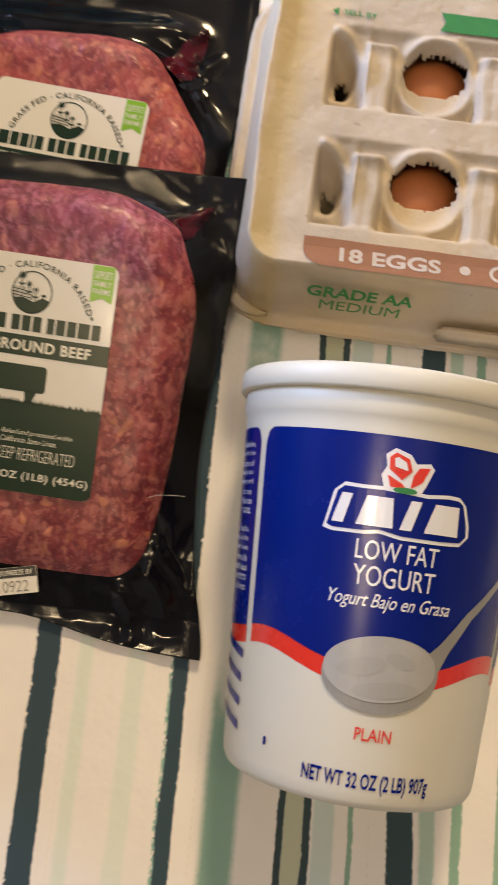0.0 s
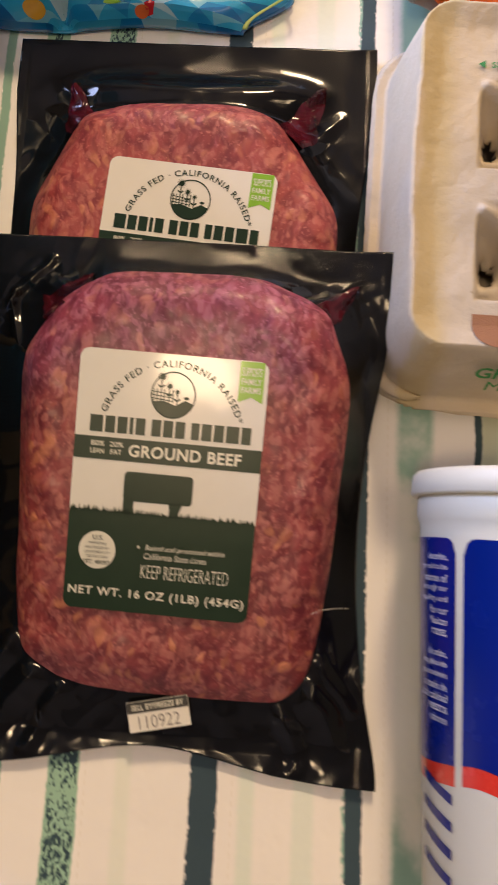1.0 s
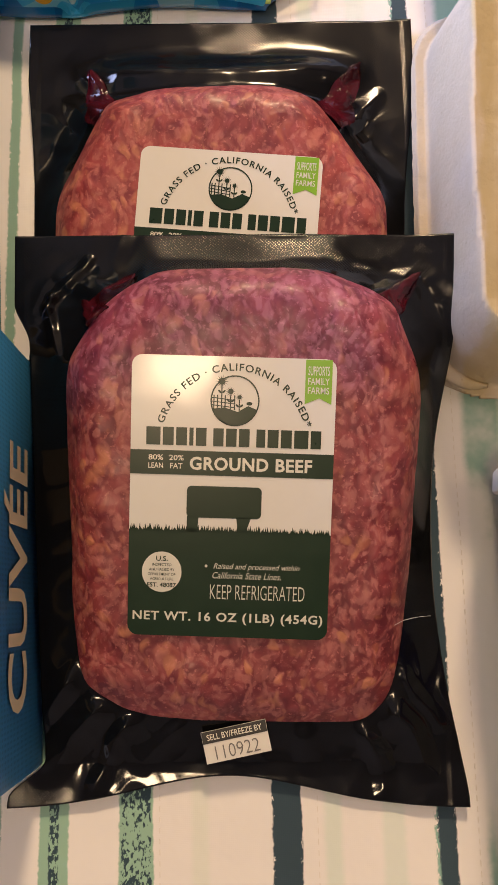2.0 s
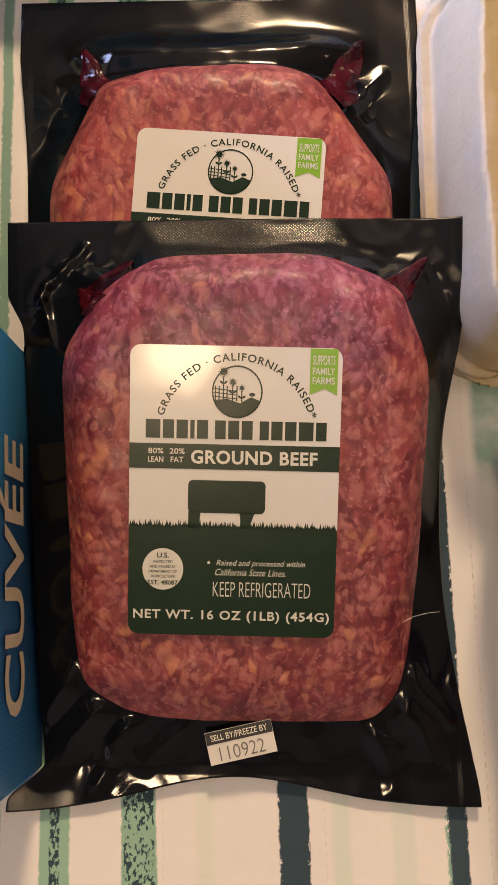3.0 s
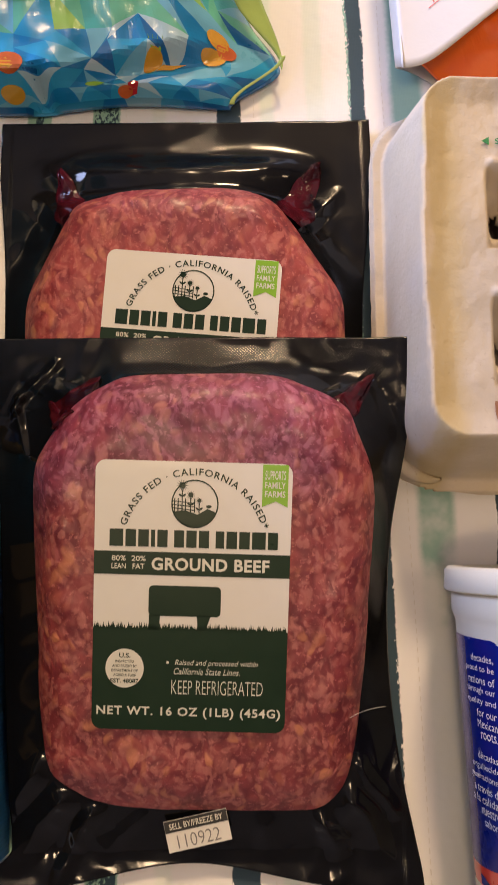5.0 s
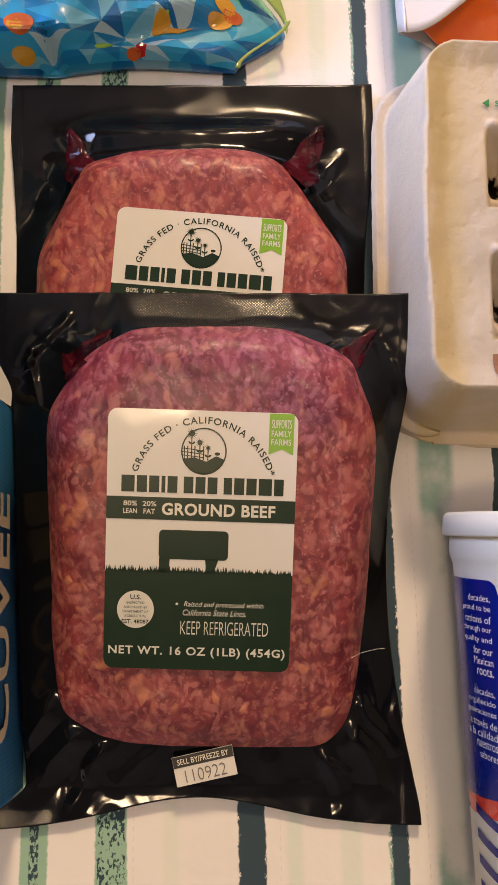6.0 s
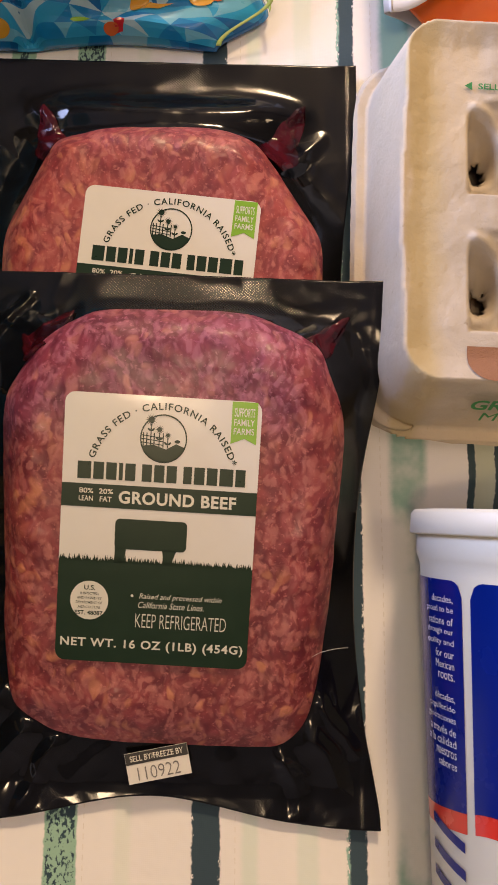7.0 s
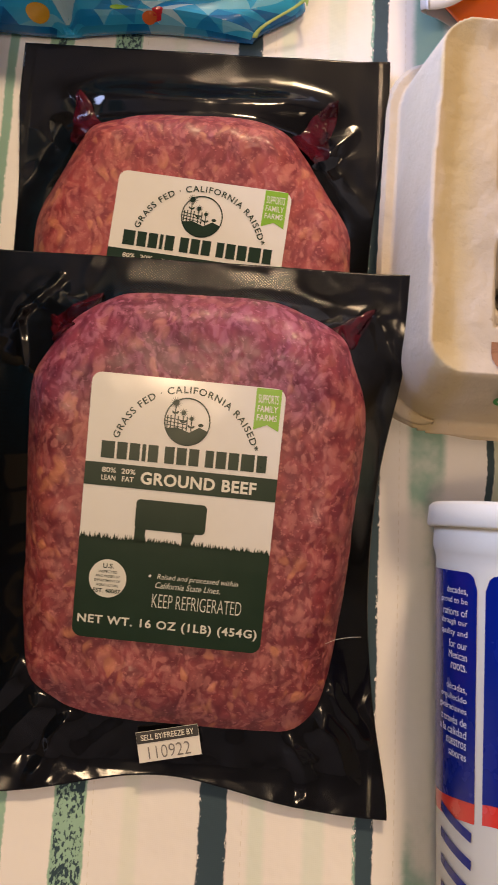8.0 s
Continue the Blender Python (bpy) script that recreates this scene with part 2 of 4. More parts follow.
def bag_material():
    """Printed plastic: angular facets of blue and teal that turn green higher up."""
    n = Net("printed_fruit_bag")
    sep = n.node("ShaderNodeSeparateXYZ")
    n.put(sep.inputs[0], n.coord)
    c = n.cells(30, n.stretch(1.0, 1.25, 0.2, 35), "F1", 1.0)
    c2 = n.cells(24, n.stretch(1.3, 0.8, 0.2, -20), "F1", 1.0)
    a = n.node("ShaderNodeSeparateColor")
    n.put(a.inputs[0], c.outputs["Color"])
    e = n.node("ShaderNodeSeparateColor")
    n.put(e.inputs[0], c2.outputs["Color"])
    ramp = n.node("ShaderNodeValToRGB")
    ramp.color_ramp.interpolation = "CONSTANT"
    stops = ((0.0, (0.006, 0.10, 0.28)), (0.30, (0.008, 0.15, 0.38)), (0.55, (0.012, 0.22, 0.48)), (0.75, (0.03, 0.26, 0.46)), (0.92, (0.16, 0.36, 0.46)))
    for i, (at, colour) in enumerate(stops):
        el = ramp.color_ramp.elements[i] if i < 2 else ramp.color_ramp.elements.new(at)
        el.position, el.color = at, (*colour, 1)
    n.put(ramp.inputs[0], n.math("FRACT", n.math("ADD", a.outputs[0], n.math("MULTIPLY", e.outputs[1], 0.6))))
    green = n.mix(n.step(e.outputs[0], 0.45, 0.5), (0.10, 0.50, 0.40), (0.34, 0.60, 0.14))
    hi = n.math("MULTIPLY_ADD", a.outputs[2], 0.010, n.math("MULTIPLY_ADD", sep.outputs[0], -0.12, sep.outputs[1]))
    col = n.mix(n.step(hi, 0.022, 0.0225), ramp.outputs[0], green)
    b = n.bump(n.noise(40, 4, 0.6, n.stretch(0.4, 1.2, 1, 15), 1.0).outputs["Fac"], 0.0016, 0.5)
    return n.end(Base_Color=col, Roughness=0.22, Normal=b, Coat_Weight=0.6, Coat_Roughness=0.07)


def orange_film():
    n = Net("orange_film")
    col = n.mix(n.noise(30, 3).outputs["Fac"], (0.82, 0.12, 0.006), (0.92, 0.19, 0.012))
    b = n.bump(n.noise(35, 4, 0.6, n.stretch(1, 0.5, 1, 40), 1.2).outputs["Fac"], 0.0015, 0.6)
    return n.end(Base_Color=col, Roughness=0.2, Normal=b, Coat_Weight=0.5, Coat_Roughness=0.1)


def juice_film():
    """Crumpled clear film over dark red juice."""
    n = Net("film_over_juice")
    crumple = n.noise(85, 3, 0.5, None, 0.8).outputs["Fac"]
    col = n.mix(n.step(crumple, 0.35, 0.65), (0.016, 0.0015, 0.003), (0.070, 0.005, 0.011))
    return n.end(Base_Color=col, Roughness=0.13, Normal=n.bump(crumple, 0.0018, 0.7), Specular_IOR_Level=0.3)


def egg_material():
    n = Net("brown_eggshell")
    col = n.mix(n.noise(60, 3).outputs["Fac"], (0.46, 0.150, 0.050), (0.55, 0.20, 0.075))
    col = n.mix(n.step(n.noise(700, 2).outputs["Fac"], 0.64, 0.72, 0, 0.4), col, (0.26, 0.08, 0.03))
    return n.end(Base_Color=col, Roughness=0.5, Normal=n.bump(n.noise(1500, 2).outputs["Fac"], 0.0001, 0.5))


def label_paper():
    """White label paper under a thin gloss that puckers a little."""
    n = Net("label_paper")
    t = n.noise(120, 4).outputs["Fac"]
    pucker = n.math("MULTIPLY_ADD", n.noise(420, 2).outputs["Fac"], 0.05, n.noise(32, 2, 0.4).outputs["Fac"])
    return n.end(Base_Color=n.mix(t, (0.73, 0.70, 0.63), (0.78, 0.755, 0.69)), Roughness=0.42, Coat_Weight=0.35, Coat_Roughness=0.12, Coat_Normal=n.bump(pucker, 0.0009, 0.5))


MEAT_A = meat_material("ground_meat", 0.0, ((0.158, 0.018, 0.026), (0.285, 0.048, 0.051), (0.47, 0.157, 0.134), (0.62, 0.245, 0.115)), 0.90)
MEAT_B = meat_material("ground_meat_paler", 0.37, ((0.198, 0.020, 0.028), (0.335, 0.053, 0.052), (0.50, 0.152, 0.126), (0.62, 0.25, 0.12)), 0.0)
FILM, CLOTH, PULP, CARD, BAG, ORANGE, EGG = black_film(), cloth_material(), pulp_material(), carton_blue(), bag_material(), orange_film(), egg_material()
EAR = juice_film()
PAPER = label_paper()
GREEN_INK = plain("dark_green_ink", (0.011, 0.030, 0.014), 0.30, 0.15, 150, 0.0, 0.0, 0.28)
LIME_INK = plain("lime_ink", (0.22, 0.46, 0.02), 0.35, 0.08, 150, 0.0, 0.3)
CREAM_INK = plain("cream_ink", (0.72, 0.70, 0.60), 0.35, 0.05, 150, 0.0, 0.3)
GREY_INK = plain("grey_ink", (0.16, 0.15, 0.14), 0.5, 0.2, 400)
BLACK_INK = plain("black_ink", (0.012, 0.012, 0.012), 0.4, 0.2, 300)
TUB = plain("white_tub_plastic", (0.62, 0.60, 0.50), 0.46, 0.03, 60, 0.00004, 0.0)
BLUE_INK = plain("royal_blue_ink", (0.0006, 0.010, 0.170), 0.26, 0.12, 40, 0.0, 0.0, 0.32)
RED_INK = plain("red_ink", (0.66, 0.030, 0.016), 0.28, 0.08, 60, 0.0, 0.3)
WHITE_INK = plain("white_ink", (0.76, 0.76, 0.76), 0.3, 0.04, 100, 0.0, 0.2)
SPOON = plain("printed_spoon_grey", (0.27, 0.265, 0.24), 0.3, 0.25, 55, 0.0, 0.2)
YOGURT_SHADE = plain("printed_yogurt_shade", (0.355, 0.35, 0.325), 0.3, 0.12, 60, 0.0, 0.2)
YOGURT = plain("printed_yogurt", (0.385, 0.38, 0.355), 0.3, 0.18, 60, 0.0, 0.2)
BROWN_INK = plain("brown_print_on_pulp", (0.28, 0.135, 0.070), 0.85, 0.15, 250, 0.0004)
LEAF_INK = plain("green_print_on_pulp", (0.05, 0.25, 0.07), 0.85, 0.25, 500, 0.0004)
PALE_INK = plain("pale_print_on_pulp", (0.56, 0.50, 0.43), 0.85, 0.15, 500, 0.0004)
TAN_INK = plain("tan_ink", (0.64, 0.55, 0.38), 0.4, 0.08, 200)
RAW_CARD = plain("grey_card_edge", (0.20, 0.17, 0.12), 0.7, 0.2, 120, 0.0004)
GREEN_FILM = plain("lime_film", (0.40, 0.54, 0.13), 0.35, 0.2, 50, 0.0001, 0.3)
WHITE_SLEEVE = plain("white_paper_sleeve", (0.60, 0.575, 0.54), 0.55, 0.06, 40, 0.00008)
YELLOW_INK = plain("mango_print", (0.66, 0.34, 0.03), 0.25, 0.35, 110, 0.0, 0.5)
PEACH_INK = plain("peach_print", (0.60, 0.13, 0.03), 0.25, 0.5, 110, 0.0, 0.5)
BERRY_INK = plain("berry_print", (0.52, 0.02, 0.03), 0.25, 0.4, 160, 0.0, 0.5)
BAG_INKS = [plain("bag_ink_" + name, colour, 0.30, 0.15, 60, 0.0, 0.22) for name, colour in (
    ("navy", (0.006, 0.14, 0.38)), ("blue", (0.010, 0.22, 0.50)), ("azure", (0.03, 0.34, 0.60)), ("sky", (0.16, 0.46, 0.62)), ("pale", (0.40, 0.60, 0.66)),
    ("teal", (0.07, 0.42, 0.42)), ("mint", (0.14, 0.50, 0.34)), ("lime", (0.30, 0.54, 0.12)))]
PLASTER = plain("room_plaster", (0.40, 0.36, 0.31), 0.9, 0.05, 6, 0.002)
FLOORING = plain("brown_floor", (0.16, 0.09, 0.05), 0.5, 0.2, 8)
THREAD = plain("sewing_thread", (0.76, 0.72, 0.66), 0.8, 0.1, 300)
SHEETING = plain("mattress_cotton", (0.6, 0.58, 0.54), 0.9, 0.06, 30, 0.001)
WOOD = plain("table_wood", (0.20, 0.11, 0.06), 0.5, 0.25, 25)


# ---- mesh helpers ----
def part(name, verts, faces, material, parent=None, label="", smooth=True, at=None):
    data = bpy.data.meshes.new(name)
    data.from_pydata([tuple(v) for v in verts], [], faces)
    data.materials.append(material)
    if smooth:
        data.shade_smooth()
    ob = new(name, data)
    ob.parent = parent
    if at is not None:
        ob.matrix_basis = at
    if label:
        ob["label"] = label
    return ob


def thing(name, m, label, category, group=""):
    ob = new(name)
    ob.empty_display_size = 0.02
    ob.matrix_basis = m
    return tagged(ob, label, category, group)


def sheet(fn, us, vs, keep=None):
    """Vertices and faces of a surface fn(u, v) over the grid us x vs."""
    verts = [fn(u, v) for v in vs for u in us]
    n = len(us)
    faces = [(j * n + i, j * n + i + 1, (j + 1) * n + i + 1, (j + 1) * n + i) for j in range(len(vs) - 1) for i in range(n - 1)
             if keep is None or keep((us[i] + us[i + 1]) / 2, (vs[j] + vs[j + 1]) / 2)]
    return verts, faces


def span(a, b, n):
    return [a + (b - a) * i / n for i in range(n + 1)]


def smooth01(x):
    x = max(0.0, min(1.0, x))
    return x * x * (3 - 2 * x)


def fill(points, cuts=0.0):
    """A flat outline as triangles; with cuts, divided along x and y into strips that thin, so that it can bend."""
    bm = bmesh.new()
    bm.faces.new([bm.verts.new((x, y, 0)) for x, y in points])
    if cuts:
        for axis in (0, 1):
            lo, hi = min(p[axis] for p in points), max(p[axis] for p in points)
            at = lo + cuts
            while at < hi:
                co, no = [0, 0, 0], [0, 0, 0]
                co[axis], no[axis] = at, 1
                bmesh.ops.bisect_plane(bm, geom=bm.verts[:] + bm.edges[:] + bm.faces[:], plane_co=co, plane_no=no, dist=1e-7)
                at += cuts
    bmesh.ops.triangulate(bm, faces=bm.faces[:])
    bm.verts.index_update()
    out = [(v.co.x, v.co.y) for v in bm.verts], [tuple(v.index for v in f.verts) for f in bm.faces]
    bm.free()
    return out


def rounded(x0, y0, x1, y1, r, n=5, corners=(1, 1, 1, 1)):
    """Outline of a rectangle, its corners rounded: lower left, lower right, upper right, upper left."""
    pts = []
    for k, (cx, cy, a) in enumerate(((x0 + r, y0 + r, 180), (x1 - r, y0 + r, 270), (x1 - r, y1 - r, 0), (x0 + r, y1 - r, 90))):
        if not corners[k]:
            pts.append(((x0, y0), (x1, y0), (x1, y1), (x0, y1))[k])
            continue
        pts += [(cx + r * math.cos(radians(a + 90 * i / n)), cy + r * math.sin(radians(a + 90 * i / n))) for i in range(n + 1)]
    return pts


def oval(cx, cy, rx, ry, n=28, turn=0.0):
    c, s = math.cos(radians(turn)), math.sin(radians(turn))
    return [(cx + rx * math.cos(a) * c - ry * math.sin(a) * s, cy + rx * math.cos(a) * s + ry * math.sin(a) * c) for a in (2 * math.pi * i / n for i in range(n))]


def ring(cx, cy, r, width, n=40):
    vs = [(cx + q * math.cos(2 * math.pi * i / n), cy + q * math.sin(2 * math.pi * i / n)) for i in range(n) for q in (r - width, r)]
    return vs, [(2 * i, 2 * i + 1, (2 * i + 3) % (2 * n), (2 * i + 2) % (2 * n)) for i in range(n)]


def words(body, wide, tall, bold=0.0, x=0.0, y=0.0, turn=0.0, shear=0.0, spaced=1.0):
    """Words in the built-in font as flat triangles, wide x tall metres, centred on x, y."""
    data = bpy.data.curves.new("words", "FONT")
    data.body, data.size, data.resolution_u, data.offset, data.shear, data.space_character = body, 1.0, 3, bold, shear, spaced
    ob = new("words", data)
    got = ob.evaluated_get(bpy.context.evaluated_depsgraph_get()).to_mesh()
    vs, fs = [(v.co.x, v.co.y) for v in got.vertices], [tuple(p.vertices) for p in got.polygons]
    bpy.data.objects.remove(ob)
    bpy.data.curves.remove(data)
    x0, x1 = min(v[0] for v in vs), max(v[0] for v in vs)
    y0, y1 = min(v[1] for v in vs), max(v[1] for v in vs)
    c, s = math.cos(radians(turn)), math.sin(radians(turn))
    flat = [((vx - (x0 + x1) / 2) / (x1 - x0) * wide, (vy - (y0 + y1) / 2) / (y1 - y0) * tall) for vx, vy in vs]
    return [(x + px * c - py * s, y + px * s + py * c) for px, py in flat], fs


def lettered(body, wide, tall, bold, x, y, turn, fn, off, material, parent, spaced=1.0):
    """Words of which each letter is a part of its own."""
    vs, fs = words(body, wide, tall, bold, spaced=spaced)
    groups = []  # extents across and faces of each letter
    for f in fs:
        lo, hi = min(vs[i][0] for i in f), max(vs[i][0] for i in f)
        hit = [g for g in groups if lo < g[1] - 1e-6 and hi > g[0] + 1e-6]
        new_group = [min([lo] + [g[0] for g in hit]), max([hi] + [g[1] for g in hit]), sum((g[2] for g in hit), []) + [f]]
        groups = [g for g in groups if g not in hit] + [new_group]
    c, s = math.cos(radians(turn)), math.sin(radians(turn))
    for _, _, faces in sorted(groups, key=lambda g: g[0]):
        used = sorted({i for f in faces for i in f})
        at = {i: k for k, i in enumerate(used)}
        part("letter", [fn(x + vs[i][0] * c - vs[i][1] * s, y + vs[i][0] * s + vs[i][1] * c, off) for i in used], [tuple(at[i] for i in f) for f in faces], material, parent, smooth=False)


def bend(flat, radius):
    """Wraps flat words round a circle about the origin, the middle on top."""
    vs, fs = flat
    return [((radius + y) * math.sin(x / radius), (radius + y) * math.cos(x / radius)) for x, y in vs], fs


def laid(name, flat, fn, off, material, parent, label=""):
    """Lays flat triangles on a surface: fn(x, y, off) gives the place."""
    vs, fs = flat
    return part(name, [fn(x, y, off) for x, y in vs], fs, material, parent, label, smooth=False)


def join(*flats):
    vs, fs = [], []
    for v, f in flats:
        fs += [tuple(i + len(vs) for i in g) for g in f]
        vs += v
    return vs, fs


def box(x0, y0, z0, x1, y1, z1):
    vs = [(x, y, z) for z in (z0, z1) for y in (y0, y1) for x in (x0, x1)]
    return vs, [(0, 2, 3, 1), (4, 5, 7, 6), (0, 1, 5, 4), (2, 6, 7, 3), (0, 4, 6, 2), (1, 3, 7, 5)]


def bevelled(name, verts, faces, material, parent, width, label="", segments=3, at=None):
    bm = bmesh.new()
    vs = [bm.verts.new(v) for v in verts]
    for f in faces:
        bm.faces.new([vs[i] for i in f])
    bmesh.ops.recalc_face_normals(bm, faces=bm.faces[:])
    bmesh.ops.bevel(bm, geom=bm.edges[:], offset=width, segments=segments, affect="EDGES")
    bm.verts.index_update()
    out = part(name, [v.co.copy() for v in bm.verts], [tuple(v.index for v in f.verts) for f in bm.faces], material, parent, label, at=at)
    bm.free()
    return out


def fbm(x, y, s, seed=0.0):
    return noise.noise((x * s, y * s, seed)) + 0.5 * noise.noise((x * s * 2.1, y * s * 2.1, seed + 7))


# ---- room and bed ----
def room():
    X, Y, LO, HI = 1.9, 1.9, -0.75, 1.68
    tagged(part("floor", *box(-X, -Y, LO - 0.1, X, Y, LO), FLOORING, smooth=False), "brown wooden floor under the bed", "floor", kind="structure")
    tagged(part("ceiling", *box(-X, -Y, HI, X, Y, HI + 0.1), PLASTER, smooth=False), "plain beige plaster ceiling of the room", "ceiling", kind="structure")
    for name, b in (("wall_east", (X, -Y, LO, X + 0.12, Y, HI)), ("wall_north", (-X, Y, LO, X, Y + 0.12, HI)), ("wall_south", (-X, -Y - 0.12, LO, X, -Y, HI))):
        tagged(part(name, *box(*b), PLASTER, smooth=False), "plain beige plaster wall of the room", "wall", kind="structure")
    w = join(box(-X - 0.12, -Y, LO, -X, 0.3, HI), box(-X - 0.12, 1.5, LO, -X, Y, HI), box(-X - 0.12, 0.3, LO, -X, 1.5, 0.1), box(-X - 0.12, 0.3, 1.4, -X, 1.5, HI))
    tagged(part("wall_west", *w, PLASTER, smooth=False), "beige plaster wall with a window opening", "wall", kind="structure")


room()


def bed():
    b = thing("bed", pose(0, 0, -0.022), "low bed with a soft mattress under a striped cover", "bed")
    bevelled("mattress", *box(-0.65, -0.42, -0.22, 0.65, 0.48, 0.0), SHEETING, b, 0.02)
    bevelled("base", *box(-0.64, -0.41, -0.50, 0.64, 0.47, -0.2205), WOOD, b, 0.004)
    for x in (-0.58, 0.58):
        for y in (-0.35, 0.41):
            bevelled("leg", *box(x - 0.03, y - 0.03, -0.728, x + 0.03, y + 0.03, -0.5005), WOOD, b, 0.004)


bed()


TUB_SINK = 0.0165  # how far the tub presses into the soft cover


def cloth_height(x, y):
    h = 0.0009 * fbm(x, y, 9, 3.0) + 0.0005 * fbm(x, y, 24, 8.0)
    u = x + 0.088 * y
    h += 0.0010 * math.exp(-((u - 0.0205) / 0.0022) ** 2) * smooth01((0.03 - y) / 0.05)
    dip = TUB_SINK * math.exp(-((x - 0.087) / 0.046) ** 4) * smooth01((0.034 - y) / 0.035) * smooth01((y + 0.23) / 0.09)
    return min(h, 0.0016) - 0.0008 - dip


def bedspread():
    def fn(u, v):
        dx, dy = max(0, abs(u) - 0.665), max(0, v - 0.495, -0.435 - v)
        drop = dx + dy
        return (math.copysign(min(abs(u), 0.665), u), max(-0.435, min(0.495, v)), cloth_height(u, v) - drop)
    us = [-0.85, -0.75, -0.665] + span(-0.66, -0.31, 35) + span(-0.305, 0.305, 200) + span(0.31, 0.66, 35) + [0.665, 0.75, 0.85]
    vs = [-0.6, -0.5, -0.435] + span(-0.43, -0.26, 17) + span(-0.255, 0.375, 200) + span(0.38, 0.49, 11) + [0.495, 0.55, 0.65]
    top = thing("bedspread", pose(0, 0, 0), "white stitched cotton bedspread with green and dark teal stripes", "bedspread")
    c = part("cover", *sheet(fn, us, vs), CLOTH, top)
    m = c.modifiers.new("thickness", "SOLIDIFY")
    m.thickness, m.offset = 0.0008, -1.0
    for at in SEAMS:  # rows of small stitches along the stripes
        verts, faces = [], []
        y = -0.25
        while y < 0.36:
            x = at - 0.088 * y
            v, f = box(-0.00016, 0, 0, 0.00016, 0.0019, 0.0003)
            faces += [tuple(i + len(verts) for i in g) for g in f]
            verts += [(x + q[0] - 0.088 * q[1], y + q[1], cloth_height(x, y) - 0.00012 + q[2]) for q in v]
            y += 0.0036
        tagged(part("stitching", verts, faces, THREAD, top, "row of fine stitches", smooth=False), kind="stuff")


bedspread()


# ---- vacuum packs of meat ----
BOX_FOOT, BOX_TURN = (-0.125, -0.1005), 6.3  # near lower corner of the blue box, and its turn


def meat_pack(place, turn, sheet_z, top_z, meat_mid, meat_half, label_mid, label_turn, material, label_slack, group_label, ears, beside_box, bulge, wall, flats):
    home = pose(place[0], place[1], 0, 0, 0, turn)
    pack = thing("meat_pack", home, group_label, "meat", "packs of ground meat")
    mx, my = meat_mid
    hx, hy = meat_half
    seed = place[0] * 50 + 3
    planes = [(math.cos(radians(a)) * 1000 / d, math.sin(radians(a)) * 1000 / d) for a, d in flats]

    def outline(x, y):
        """A block pressed flat on several sides; 1 on the rim."""
        return sum(max(0.0, a * x + b * y) ** 48 for a, b in planes) ** (1 / 48)

    def radial(u, v):
        return outline(u - mx, v - my)

    def top(u, v):
        s = radial(u, v)
        full = top_z(u, v)
        low = max(sheet_z(u, v) + 0.0015, full - wall)
        f = max(0.0, (s - 0.76) / 0.24)
        return full - (full - low) * min(1.0, f ** 2.3)

    def edge(u, v):
        """Drawn-in outline of the sheet."""
        k = max(0.0, 1 - (v + 0.012) ** 2 / 0.0075)
        foot = smooth01((-0.055 - v) / 0.045)
        lim_r = 0.0785 - 0.0075 * k ** 1.5 + 0.003 * foot
        lim_l = -0.0790 + 0.005 * k - 0.002 * foot
        if not beside_box:
            lim_r -= 0.018 * smooth01((-0.005 - v) / 0.05)
        if beside_box:
            p = home @ Vector((lim_l, v, 0))
            line = BOX_FOOT[0] - math.tan(radians(BOX_TURN)) * (p.y - BOX_FOOT[1]) + 0.0015
            near = smooth01((p.y + 0.112) / 0.014) * smooth01((0.060 - p.y) / 0.014)
            lim_l = max(lim_l, lim_l + (line - p.x) * near) if line > p.x else lim_l
        x = (u + 0.08) / 0.16
        return lim_l + (lim_r - lim_l) * x

    def ridge(u, v, ax, ay, bx, by, w, h, wob=0.0030):
        """A fold of film from a to b: two flat slopes that meet in a crest."""
        u, v = u + wob * noise.noise((u * 55, v * 55, seed)), v + wob * noise.noise((u * 55, v * 55, seed + 9))
        dx, dy = bx - ax, by - ay
        t = max(0.0, min(1.0, ((u - ax) * dx + (v - ay) * dy) / (dx * dx + dy * dy)))
        d = math.hypot(u - ax - t * dx, v - ay - t * dy)
        return h * max(0.0, 1 - d / w) * (1 - (0.65 if wob > 0.001 else 0.0) * t)

    sx, ty, by = hx, my + hy, my - hy
    folds = [(mx - sx * 0.80, by + 0.008, -0.068, by - 0.016, 0.0070, 0.0042), (mx - sx * 0.66, by + 0.004, -0.050, by - 0.024, 0.0050, 0.0034),
             (mx - sx * 0.92, by + 0.020, -0.072, by - 0.002, 0.0050, 0.0030), (mx + sx * 0.82, by + 0.008, 0.066, by - 0.014, 0.0075, 0.0044),
             (mx + sx * 0.70, by + 0.002, 0.052, by - 0.022, 0.0050, 0.0032), (mx + sx * 0.92, by + 0.016, 0.070, by - 0.001, 0.0045, 0.0026),
             (mx - sx * 0.4, by, -0.034, by - 0.014, 0.0045, 0.0014), (mx + sx * 0.35, by, 0.026, by - 0.014, 0.0050, 0.0014),
             (mx + sx * 0.74, ty - 0.010, 0.064, ty + 0.006, 0.0050, 0.0026), (mx - sx * 0.74, ty - 0.010, -0.060, ty + 0.004, 0.0055, 0.0026)]
    # the tented film round one upper corner
    if beside_box:
        tent = [(-0.052, ty + 0.008), (-0.0655, ty - 0.005), (-0.0670, ty - 0.009), (-0.0625, ty - 0.026)]
        folds += [(*p, *q, 0.0026, 0.0015, 0.0003) for p, q in zip(tent, tent[1:])]

